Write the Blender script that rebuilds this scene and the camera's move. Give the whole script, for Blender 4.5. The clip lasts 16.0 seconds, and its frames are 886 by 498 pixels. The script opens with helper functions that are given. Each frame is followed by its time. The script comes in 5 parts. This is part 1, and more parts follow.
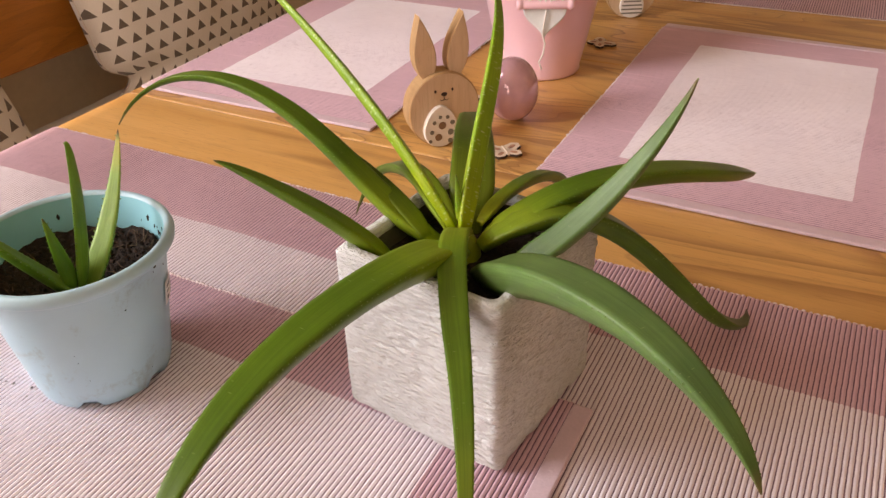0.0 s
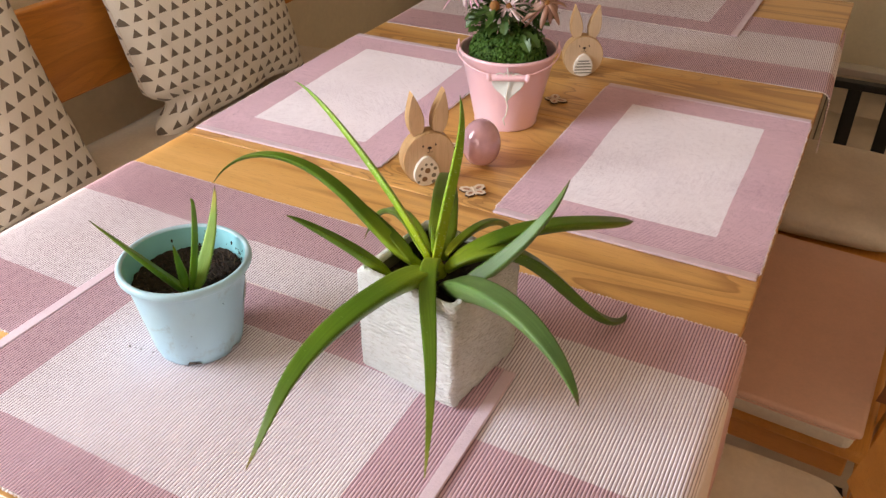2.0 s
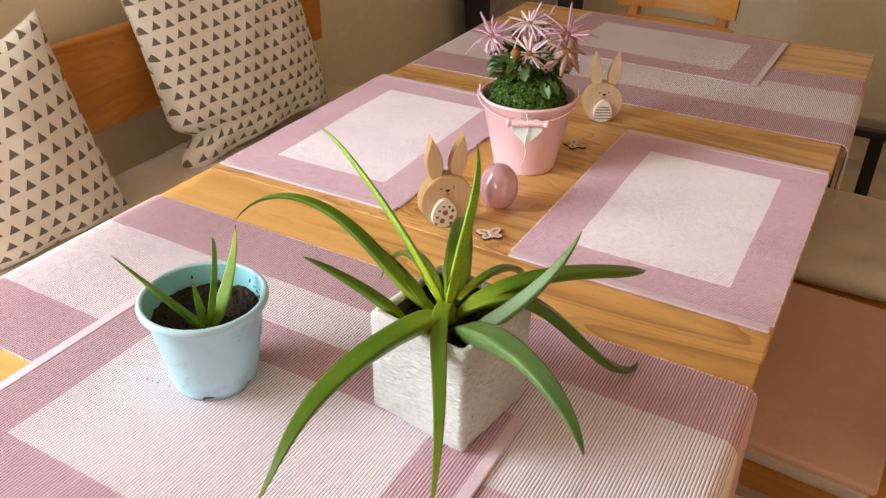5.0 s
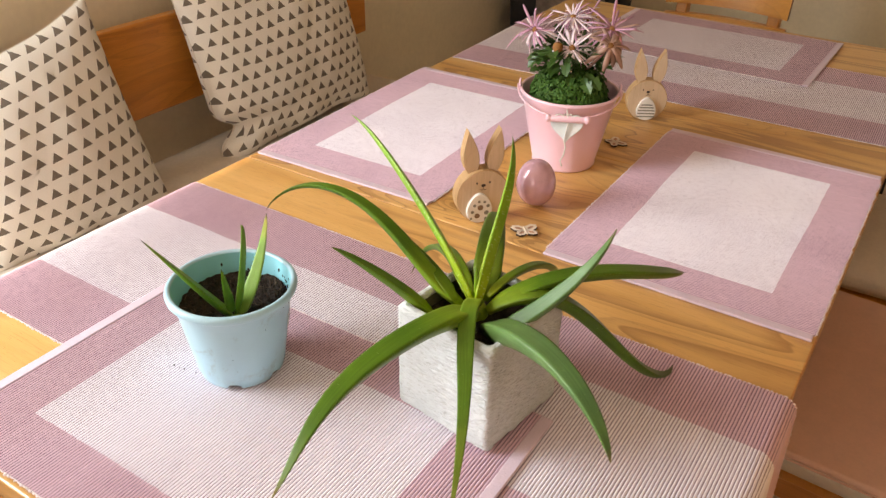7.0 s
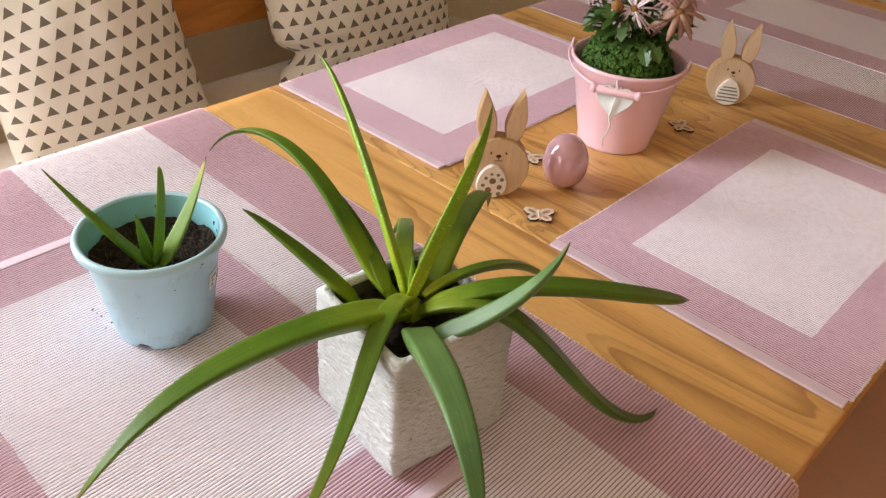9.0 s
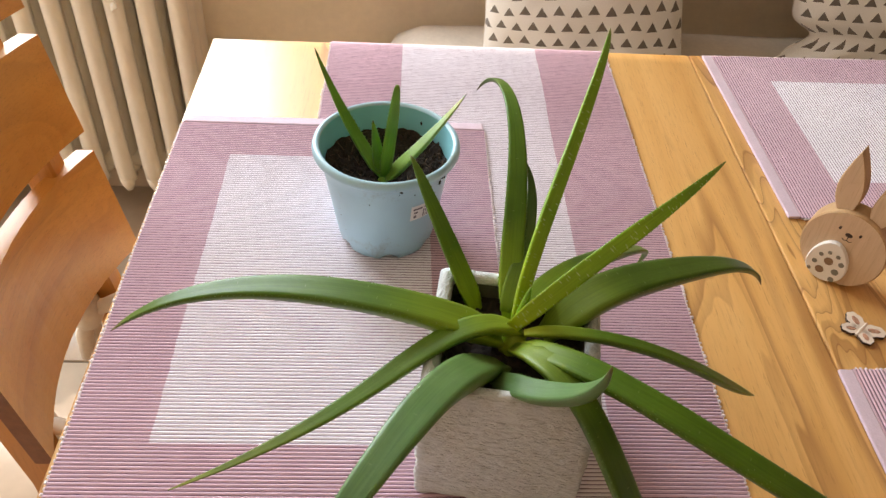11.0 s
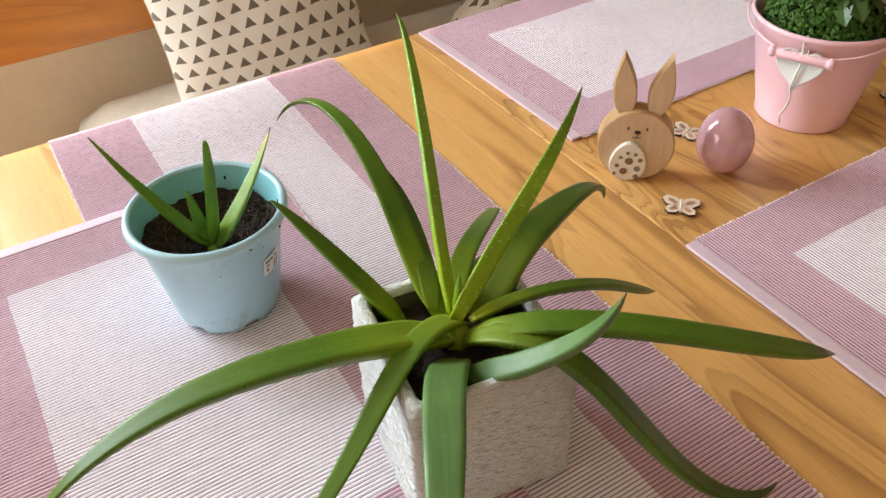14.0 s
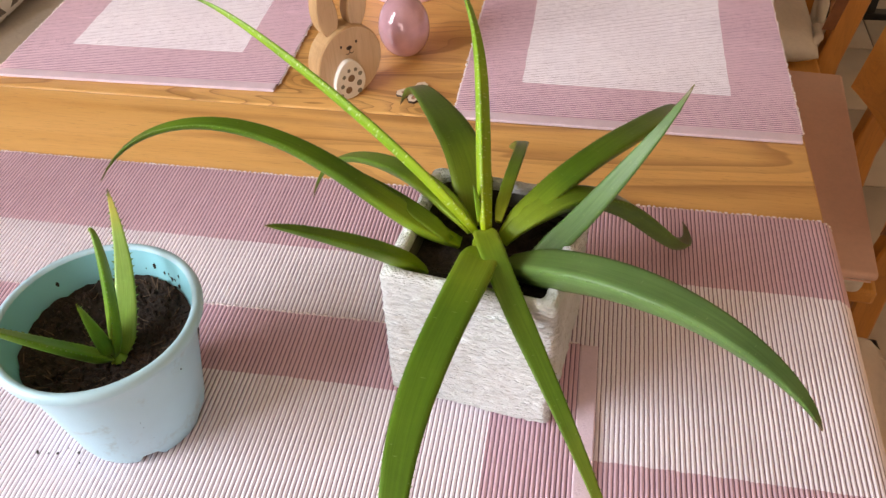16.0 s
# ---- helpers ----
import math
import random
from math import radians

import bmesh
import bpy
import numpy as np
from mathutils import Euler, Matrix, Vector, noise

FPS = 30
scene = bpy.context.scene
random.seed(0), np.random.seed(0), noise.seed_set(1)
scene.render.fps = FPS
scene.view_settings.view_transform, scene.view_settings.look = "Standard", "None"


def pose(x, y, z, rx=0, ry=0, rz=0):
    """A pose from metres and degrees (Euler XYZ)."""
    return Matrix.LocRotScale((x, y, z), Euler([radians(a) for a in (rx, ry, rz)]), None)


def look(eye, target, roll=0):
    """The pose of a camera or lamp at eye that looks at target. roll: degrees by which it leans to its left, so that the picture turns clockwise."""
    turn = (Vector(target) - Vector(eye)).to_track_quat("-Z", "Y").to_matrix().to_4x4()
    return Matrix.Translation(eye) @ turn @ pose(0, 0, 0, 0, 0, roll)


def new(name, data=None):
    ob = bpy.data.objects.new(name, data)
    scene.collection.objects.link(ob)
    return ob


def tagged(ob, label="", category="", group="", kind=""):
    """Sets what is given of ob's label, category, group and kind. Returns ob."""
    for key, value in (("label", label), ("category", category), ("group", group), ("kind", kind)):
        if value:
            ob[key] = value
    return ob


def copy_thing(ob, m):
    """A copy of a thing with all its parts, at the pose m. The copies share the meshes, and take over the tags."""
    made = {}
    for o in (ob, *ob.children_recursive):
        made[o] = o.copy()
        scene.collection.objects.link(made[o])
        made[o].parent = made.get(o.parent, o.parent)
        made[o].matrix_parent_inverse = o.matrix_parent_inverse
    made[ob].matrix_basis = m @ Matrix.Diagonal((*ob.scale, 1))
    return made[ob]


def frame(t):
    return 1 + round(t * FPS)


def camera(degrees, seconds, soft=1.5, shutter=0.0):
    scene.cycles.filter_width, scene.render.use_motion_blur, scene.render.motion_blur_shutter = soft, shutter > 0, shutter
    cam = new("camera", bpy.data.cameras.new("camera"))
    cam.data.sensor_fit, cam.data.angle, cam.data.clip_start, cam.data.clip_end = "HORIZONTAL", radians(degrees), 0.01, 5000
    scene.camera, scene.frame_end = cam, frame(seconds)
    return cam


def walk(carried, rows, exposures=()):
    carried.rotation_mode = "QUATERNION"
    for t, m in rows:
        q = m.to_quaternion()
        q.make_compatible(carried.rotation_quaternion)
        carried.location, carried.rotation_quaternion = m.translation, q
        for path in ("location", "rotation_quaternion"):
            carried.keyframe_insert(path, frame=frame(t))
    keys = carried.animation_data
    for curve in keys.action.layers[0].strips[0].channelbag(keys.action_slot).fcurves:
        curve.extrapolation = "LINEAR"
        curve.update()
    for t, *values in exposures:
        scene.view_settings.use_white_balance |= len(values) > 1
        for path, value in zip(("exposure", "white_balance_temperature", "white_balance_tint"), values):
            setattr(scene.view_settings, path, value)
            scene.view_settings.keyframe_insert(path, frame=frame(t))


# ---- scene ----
cam = camera(56.8, 16.0, 1.4)
PATH = [
    (0, (-0.067, 0.187, 1.111), (-0.862, 1.661, 0.018), -1.8),
    (0.2, (-0.034, 0.162, 1.13), (-0.831, 1.651, 0.057), 2.1),
    (0.5, (0.037, 0.114, 1.19), (-0.876, 1.542, 0.129), 2.2),
    (0.8, (0.089, 0.066, 1.239), (-0.881, 1.46, 0.182), 1.8),
    (1, (0.105, 0.037, 1.264), (-0.867, 1.406, 0.178), 0.5),
    (1.3, (0.089, 0.019, 1.264), (-0.884, 1.36, 0.144), -0.8),
    (1.5, (0.078, 0.01, 1.273), (-0.891, 1.357, 0.156), -1.4),
    (1.7, (0.06, 0.001, 1.283), (-0.779, 1.434, 0.169), 0.7),
    (2, (0.047, -0.006, 1.286), (-0.722, 1.474, 0.182), 0.1),
    (2.5, (0.033, -0.01, 1.284), (-0.718, 1.491, 0.197), -0.0),
    (3, (0.037, -0.002, 1.284), (-0.736, 1.518, 0.239), 0.4),
    (3.5, (0.034, 0.006, 1.284), (-0.748, 1.522, 0.241), 1.0),
    (4, (0.041, -0.012, 1.296), (-0.749, 1.502, 0.256), 0.8),
    (6.5, (0.06, 0.003, 1.304), (-0.845, 1.452, 0.264), 1.2),
    (7, (0.056, 0.007, 1.292), (-0.859, 1.447, 0.249), 0.9),
    (7.5, (0.061, 0.02, 1.288), (-0.854, 1.455, 0.237), 0.7),
    (8, (0.092, 0.054, 1.283), (-0.826, 1.462, 0.198), 1.0),
    (8.2, (0.101, 0.073, 1.277), (-0.85, 1.458, 0.191), 1.5),
    (10.3, (0.063, 0.454, 1.223), (-1.24, 1.008, -0.19), 8.8),
    (10.4, (0.079, 0.469, 1.222), (-1.241, 0.929, -0.208), 8.3),
    (10.5, (0.09, 0.471, 1.23), (-1.244, 0.84, -0.214), 7.3),
    (10.8, (0.102, 0.465, 1.243), (-1.347, 0.611, -0.128), 4.6),
    (11, (0.106, 0.463, 1.254), (-1.367, 0.558, -0.096), 3.9),
    (11.5, (0.116, 0.462, 1.258), (-1.351, 0.524, -0.1), 2.4),
    (12, (0.133, 0.465, 1.263), (-1.341, 0.548, -0.087), 1.3),
    (12.5, (0.154, 0.463, 1.268), (-1.33, 0.547, -0.07), 0.4),
    (13, (0.157, 0.455, 1.269), (-1.318, 0.58, -0.077), -0.5),
    (13.5, (0.126, 0.422, 1.258), (-1.336, 0.621, -0.093), -1.9),
    (13.8, (0.088, 0.39, 1.233), (-1.344, 0.924, -0.057), -0.9),
    (14, (0.063, 0.351, 1.228), (-1.259, 1.114, -0.065), -2.2),
    (14.1, (0.056, 0.334, 1.225), (-1.224, 1.163, -0.069), -4.5),
    (14.3, (0.043, 0.294, 1.221), (-1.163, 1.24, -0.063), -5.6),
    (14.5, (0.028, 0.271, 1.218), (-1.16, 1.228, -0.075), -6.6),
    (15, (-0.092, 0.259, 1.202), (-1.016, 1.453, -0.11), -6.5),
    (15.2, (-0.136, 0.272, 1.195), (-0.936, 1.525, -0.143), -7.1),
    (15.5, (-0.174, 0.266, 1.197), (-0.774, 1.604, -0.163), -4.3),
    (15.8, (-0.177, 0.218, 1.203), (-0.601, 1.614, -0.166), -2.9),
    (16, (-0.192, 0.166, 1.214), (-0.481, 1.573, -0.177), -2.6),
]
EXPOSURES = [(0.0, -0.64, 8500, 36), (0.6, -0.44, 7900, 30), (1.25, -0.54, 7600, 29), (1.9, -0.46, 7600, 26), (2.5, -0.28, 7600, 23), (4.0, -0.28, 7700, 23), (7.0, -0.28, 7700, 23), (8.2, -0.34, 7600, 24), (10.3, -0.40, 7250, 22), (12.4, -0.34, 7100, 20), (13.0, -0.24, 7050, 18), (14.0, -0.34, 7150, 19), (14.8, -0.24, 7350, 19), (15.5, -0.52, 7650, 26), (16.0, -0.42, 7550, 27)]
walk(cam, [(t, look(eye, target, roll)) for t, eye, target, roll in PATH], EXPOSURES)

# ---- world and light ----
scene.view_settings.exposure = 0.0
world = bpy.data.worlds.new("world")
scene.world = world
world.use_nodes = True
wn = world.node_tree.nodes
sky = wn.new("ShaderNodeTexSky")
sky.sky_type, sky.sun_disc = "NISHITA", False
sky.sun_elevation, sky.sun_rotation = radians(38), radians(240)
wn["Background"].inputs["Strength"].default_value = 0.06
world.node_tree.links.new(sky.outputs["Color"], wn["Background"].inputs["Color"])


def area_lamp(name, eye, target, sx, sy, watts, colour):
    data = bpy.data.lights.new(name, "AREA")
    data.shape, data.size, data.size_y, data.energy, data.color = "RECTANGLE", sx, sy, watts, colour
    ob = new(name, data)
    ob.matrix_world = look(eye, target)
    return ob


# daylight through the window over the radiator
area_lamp("window_daylight", (-1.50, -0.34, 1.50), (-0.2, -0.30, 1.2), 0.92, 1.15, 76, (0.70, 0.89, 1.0))
# added fill lamp behind the head of the table, at an unseen door
area_lamp("door_fill", (-0.45, -1.86, 1.02), (-0.50, 0.5, 0.95), 1.3, 1.2, 22, (0.97, 0.92, 0.86))
sun_data = bpy.data.lights.new("sun", "SUN")
sun_data.energy, sun_data.angle, sun_data.color = 2.8, radians(0.6), (1.0, 0.88, 0.72)
sun = new("sun", sun_data)
sun.matrix_world = look((-2.27, -1.75, 2.30), (-0.80, -0.62, 0.0))


# ---- materials ----
def nodes_of(name):
    m = bpy.data.materials.new(name)
    m.use_nodes = True
    return m, m.node_tree.nodes, m.node_tree.links, m.node_tree.nodes["Principled BSDF"]


def ramp(nodes, stops):
    r = nodes.new("ShaderNodeValToRGB")
    e = r.color_ramp.elements
    while len(e) < len(stops):
        e.new(0.5)
    for el, (p, c) in zip(e, stops):
        el.position, el.color = p, (*c, 1)
    return r


def coords(nodes, links, scale=(1, 1, 1), kind="Object", rot=(0, 0, 0)):
    tc, mp = nodes.new("ShaderNodeTexCoord"), nodes.new("ShaderNodeMapping")
    mp.inputs["Scale"].default_value, mp.inputs["Rotation"].default_value = scale, rot
    links.new(tc.outputs[kind], mp.inputs["Vector"])
    return mp.outputs["Vector"]


def noise_tex(nodes, links, vec, scale, detail=4.0, rough=0.55, distort=0.0):
    n = nodes.new("ShaderNodeTexNoise")
    n.inputs["Scale"].default_value, n.inputs["Detail"].default_value = scale, detail
    n.inputs["Roughness"].default_value, n.inputs["Distortion"].default_value = rough, distort
    links.new(vec, n.inputs["Vector"])
    return n.outputs["Fac"]


def mix(nodes, links, fac, a, b, kind="MIX"):
    m = nodes.new("ShaderNodeMix")
    m.data_type, m.blend_type = "RGBA", kind
    for key, value in (("Factor", fac), ("A", a), ("B", b)):
        sock = next(s for s in m.inputs if s.name == key and s.enabled)
        if hasattr(value, "links"):
            links.new(value, sock)
        elif key == "Factor":
            sock.default_value = value
        else:
            sock.default_value = (*value, 1)
    return next(s for s in m.outputs if s.enabled)


def maths(nodes, links, op, a, b=0.0, c=0.0):
    m = nodes.new("ShaderNodeMath")
    m.operation = op
    for sock, value in zip(m.inputs, (a, b, c)):
        if hasattr(value, "links"):
            links.new(value, sock)
        else:
            sock.default_value = value
    return m.outputs[0]


def bump(nodes, links, bsdf, height, strength, distance):
    b = nodes.new("ShaderNodeBump")
    b.inputs["Strength"].default_value, b.inputs["Distance"].default_value = strength, distance
    links.new(height, b.inputs["Height"])
    links.new(b.outputs["Normal"], bsdf.inputs["Normal"])


def plain(name, colour, rough=0.5, metal=0.0, vary=0.12, scale=30.0, relief=0.0, coat=0.0, sheen=0.0, sss=0.0):
    """A surface of one colour with mottling at two scales, and fine relief."""
    m, n, l, b = nodes_of(name)
    vec = coords(n, l)
    big, small = noise_tex(n, l, vec, scale * 0.15, 3), noise_tex(n, l, vec, scale, 5)
    dark = tuple(c * (1 - vary) for c in colour)
    lite = tuple(min(1, c * (1 + vary)) for c in colour)
    both = maths(n, l, "MULTIPLY_ADD", small, 0.5, maths(n, l, "MULTIPLY", big, 0.5))
    r = ramp(n, [(0.35, dark), (0.65, lite)])
    l.new(both, r.inputs["Fac"])
    l.new(r.outputs["Color"], b.inputs["Base Color"])
    b.inputs["Roughness"].default_value, b.inputs["Metallic"].default_value = rough, metal
    b.inputs["Coat Weight"].default_value, b.inputs["Sheen Weight"].default_value = coat, sheen
    b.inputs["Coat Roughness"].default_value = 0.08
    if sss:
        b.inputs["Subsurface Weight"].default_value = sss
        b.inputs["Subsurface Radius"].default_value = (0.01, 0.006, 0.004)
    if relief:
        bump(n, l, b, small, 0.5, relief)
    return m


def wood(name, light, mid, dark, axis, rough=0.38, coat=0.25, ring=1.0, random_shift=True, streak=0.5):
    """Wood whose grain runs along the axis 0, 1 or 2, with wavy dark streaks of heartwood."""
    m, n, l, b = nodes_of(name)
    stretch = [1.0, 1.0, 1.0]
    stretch[axis] = 0.055
    vec = coords(n, l, tuple(stretch))
    if random_shift:
        info, add = n.new("ShaderNodeObjectInfo"), n.new("ShaderNodeVectorMath")
        l.new(vec, add.inputs[0])
        sc = n.new("ShaderNodeVectorMath")
        sc.operation = "SCALE"
        sc.inputs[0].default_value = (7.1, 9.3, 5.7)
        l.new(info.outputs["Random"], sc.inputs["Scale"])
        l.new(sc.outputs[0], add.inputs[1])
        vec = add.outputs[0]
    broad = noise_tex(n, l, vec, 9.0 * ring, 3, 0.5, 0.7)
    lines = noise_tex(n, l, vec, 34.0 * ring, 3, 0.5, 0.6)
    fine = noise_tex(n, l, vec, 420.0, 4, 0.65)
    blend = maths(n, l, "ADD", maths(n, l, "MULTIPLY", broad, 0.6), maths(n, l, "MULTIPLY", lines, 0.4))
    r = ramp(n, [(0.34, mid), (0.50, light), (0.68, mid)])
    l.new(blend, r.inputs["Fac"])
    wide = [1.0, 1.0, 1.0]
    wide[axis] = 0.17
    flame = coords(n, l, tuple(wide))
    if random_shift:
        off = n.new("ShaderNodeVectorMath")
        l.new(flame, off.inputs[0])
        l.new(sc.outputs[0], off.inputs[1])
        flame = off.outputs[0]
    heart = noise_tex(n, l, flame, 8.5 * ring, 2, 0.45, 0.9)
    band = ramp(n, [(0.47, (0, 0, 0)), (0.545, (0.75, 0.75, 0.75)), (0.552, (0.12, 0.12, 0.12)), (0.60, (0.35, 0.35, 0.35)), (0.604, (0, 0, 0))])
    l.new(heart, band.inputs["Fac"])
    col = mix(n, l, maths(n, l, "MULTIPLY", band.outputs["Color"], streak * 0.85), r.outputs["Color"], dark)
    # dark growth lines that follow the heartwood, sharp on one side and fading on the other, in loose sheaves
    wavy = maths(n, l, "ADD", heart, maths(n, l, "MULTIPLY", lines, 0.03))
    saw = maths(n, l, "FRACT", maths(n, l, "MULTIPLY", wavy, 17.0))
    thin = ramp(n, [(0.0, (0.20, 0.20, 0.20)), (0.04, (0.80, 0.80, 0.80)), (0.10, (0.30, 0.30, 0.30)), (0.45, (0, 0, 0))])
    l.new(saw, thin.inputs["Fac"])
    sheaf = ramp(n, [(0.46, (0, 0, 0)), (0.58, (1, 1, 1))])
    l.new(noise_tex(n, l, vec, 4.0 * ring, 1), sheaf.inputs["Fac"])
    grainy = maths(n, l, "MULTIPLY", maths(n, l, "MULTIPLY", thin.outputs["Color"], sheaf.outputs["Color"]), streak * 0.95)
    col = mix(n, l, grainy, col, dark)
    dash = ramp(n, [(0.63, (0, 0, 0)), (0.70, (1, 1, 1))])
    l.new(noise_tex(n, l, vec, 1100.0, 2), dash.inputs["Fac"])
    col = mix(n, l, maths(n, l, "MULTIPLY", dash.outputs["Color"], 0.35), col, dark)
    pores = ramp(n, [(0.30, (0.80, 0.76, 0.72)), (0.50, (1, 1, 1))])
    l.new(fine, pores.inputs["Fac"])
    col = mix(n, l, 0.55, col, pores.outputs["Color"], "MULTIPLY")
    l.new(col, b.inputs["Base Color"])
    b.inputs["Roughness"].default_value, b.inputs["Coat Weight"].default_value = rough, coat
    b.inputs["Coat Roughness"].default_value = 0.24
    bump(n, l, b, fine, 0.12, 0.001)
    return m


PITCH = 0.0032


def woven(name, half_x, half_y, stripe):
    """Ribbed cotton: mauve border with a pale field inside half_x, half_y (of the cloth's own centre); stripe: the field runs the whole length."""
    m, n, l, b = nodes_of(name)
    tc, sep = n.new("ShaderNodeTexCoord"), n.new("ShaderNodeSeparateXYZ")
    uv = tc.outputs["UV"]
    l.new(uv, sep.inputs[0])
    x, y = sep.outputs[0], sep.outputs[1]
    wob = noise_tex(n, l, uv, 60, 2)
    jag = maths(n, l, "MULTIPLY_ADD", wob, 0.003, -0.0015)
    inside = maths(n, l, "LESS_THAN", maths(n, l, "ADD", maths(n, l, "ABSOLUTE", y), jag), half_y)
    if not stripe:
        inside = maths(n, l, "MULTIPLY", inside, maths(n, l, "LESS_THAN", maths(n, l, "ABSOLUTE", x), half_x))
    waver = noise_tex(n, l, uv, 120, 3, 0.6)
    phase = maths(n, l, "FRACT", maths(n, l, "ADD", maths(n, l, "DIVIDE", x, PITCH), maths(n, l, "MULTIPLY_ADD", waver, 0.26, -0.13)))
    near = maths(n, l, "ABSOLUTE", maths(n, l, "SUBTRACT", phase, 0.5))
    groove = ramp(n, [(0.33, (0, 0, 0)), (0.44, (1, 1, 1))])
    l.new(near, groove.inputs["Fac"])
    slub_map = n.new("ShaderNodeMapping")
    slub_map.inputs["Scale"].default_value = (1, 0.10, 1)
    l.new(uv, slub_map.inputs["Vector"])
    slub = noise_tex(n, l, slub_map.outputs[0], 700, 3, 0.7)
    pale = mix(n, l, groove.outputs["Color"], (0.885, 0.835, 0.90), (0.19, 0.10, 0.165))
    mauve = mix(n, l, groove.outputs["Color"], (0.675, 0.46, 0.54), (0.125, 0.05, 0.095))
    tone = ramp(n, [(0.3, (0.84, 0.81, 0.83)), (0.6, (1.02, 1.0, 1.01))])
    l.new(slub, tone.inputs["Fac"])
    # the odd thick or faded thread, and broad uneven dyeing
    thread_map = n.new("ShaderNodeMapping")
    thread_map.inputs["Scale"].default_value = (1, 0.035, 1)
    l.new(uv, thread_map.inputs["Vector"])
    faded = ramp(n, [(0.60, (1, 1, 1)), (0.70, (1.14, 1.16, 1.15))])
    l.new(noise_tex(n, l, thread_map.outputs[0], 300, 2, 0.5), faded.inputs["Fac"])
    mauve = mix(n, l, 0.8, mauve, faded.outputs["Color"], "MULTIPLY")
    col = mix(n, l, inside, mauve, pale)
    col = mix(n, l, 0.3, col, tone.outputs["Color"], "MULTIPLY")
    dyed = ramp(n, [(0.3, (0.93, 0.91, 0.92)), (0.7, (1.03, 1.03, 1.03))])
    l.new(noise_tex(n, l, uv, 9, 3, 0.6), dyed.inputs["Fac"])
    col = mix(n, l, 0.8, col, dyed.outputs["Color"], "MULTIPLY")
    l.new(col, b.inputs["Base Color"])
    b.inputs["Roughness"].default_value, b.inputs["Sheen Weight"].default_value = 0.9, 0.15
    weave = noise_tex(n, l, uv, 1500, 2)
    bump(n, l, b, maths(n, l, "ADD", slub, maths(n, l, "MULTIPLY", weave, 0.5)), 0.25, 0.0006)
    return m


def leaf_material(name, base, body, dark, dry, fleck_size=0.13):
    """Aloe skin: pale at the foot, green along the blade, dry at the point; pale flecks and a waxy bloom."""
    m, n, l, b = nodes_of(name)
    tc, sep = n.new("ShaderNodeTexCoord"), n.new("ShaderNodeSeparateXYZ")
    l.new(tc.outputs["UV"], sep.inputs[0])
    along = ramp(n, [(0.0, base), (0.30, body), (0.72, body), (0.93, dark), (0.985, dry), (1.0, dry)])
    l.new(sep.outputs[0], along.inputs["Fac"])
    vec = coords(n, l)
    cloud = noise_tex(n, l, vec, 28, 3)
    c2 = ramp(n, [(0.3, (0.72, 0.76, 0.70)), (0.7, (1.15, 1.1, 1.0))])
    l.new(cloud, c2.inputs["Fac"])
    col = mix(n, l, 0.8, along.outputs["Color"], c2.outputs["Color"], "MULTIPLY")
    fl_map = n.new("ShaderNodeMapping")
    fl_map.inputs["Scale"].default_value = (30, 1.6, 1)
    l.new(tc.outputs["UV"], fl_map.inputs["Vector"])
    vor = n.new("ShaderNodeTexVoronoi")
    vor.inputs["Scale"].default_value = 3.4
    l.new(fl_map.outputs[0], vor.inputs["Vector"])
    fleck = ramp(n, [(fleck_size * 0.4, (1, 1, 1)), (fleck_size, (0, 0, 0))])
    l.new(vor.outputs["Distance"], fleck.inputs["Fac"])
    col = mix(n, l, maths(n, l, "MULTIPLY", fleck.outputs["Color"], 0.22 if fleck_size < 0.2 else 0.45), col, (0.46, 0.60, 0.28) if fleck_size < 0.2 else (0.62, 0.74, 0.45))
    st_map = n.new("ShaderNodeMapping")
    st_map.inputs["Scale"].default_value = (2.2, 20, 1)
    l.new(tc.outputs["UV"], st_map.inputs["Vector"])
    streaks = ramp(n, [(0.35, (0.78, 0.80, 0.76)), (0.65, (1.12, 1.10, 1.12))])
    l.new(noise_tex(n, l, st_map.outputs[0], 2.4, 4, 0.6), streaks.inputs["Fac"])
    col = mix(n, l, 0.75, col, streaks.outputs["Color"], "MULTIPLY")
    l.new(col, b.inputs["Base Color"])
    b.inputs["Roughness"].default_value = 0.40
    b.inputs["Specular IOR Level"].default_value = 0.28
    b.inputs["Subsurface Weight"].default_value = 0.25
    b.inputs["Subsurface Radius"].default_value = (0.002, 0.004, 0.001)
    b.inputs["Subsurface Scale"].default_value = 1.0
    bump(n, l, b, noise_tex(n, l, vec, 260, 3), 0.12, 0.001)
    return m


TABLE_WOOD = wood("oiled_beech", (0.77, 0.440, 0.152), (0.67, 0.340, 0.092), (0.27, 0.098, 0.020), 0, 0.42, 0.62, 1.15, True, 1.0)
BENCH_WOOD = wood("bench_beech", (0.60, 0.255, 0.050), (0.52, 0.205, 0.036), (0.22, 0.070, 0.014), 1, 0.4, 0.2, 0.8, True, 0.35)
CHAIR_WOOD = wood("chair_beech", (0.72, 0.34, 0.075), (0.62, 0.255, 0.046), (0.24, 0.085, 0.02), 0, 0.40, 0.15, 0.7, True, 0.3)
POST_WOOD = wood("chair_post_beech", (0.62, 0.265, 0.052), (0.53, 0.205, 0.034), (0.24, 0.085, 0.02), 2, 0.40, 0.15, 0.7, True, 0.3)
BACK_WOOD = wood("backrest_beech", (0.68, 0.270, 0.045), (0.60, 0.215, 0.032), (0.20, 0.050, 0.010), 1, 0.36, 0.3, 0.9, True, 0.45)
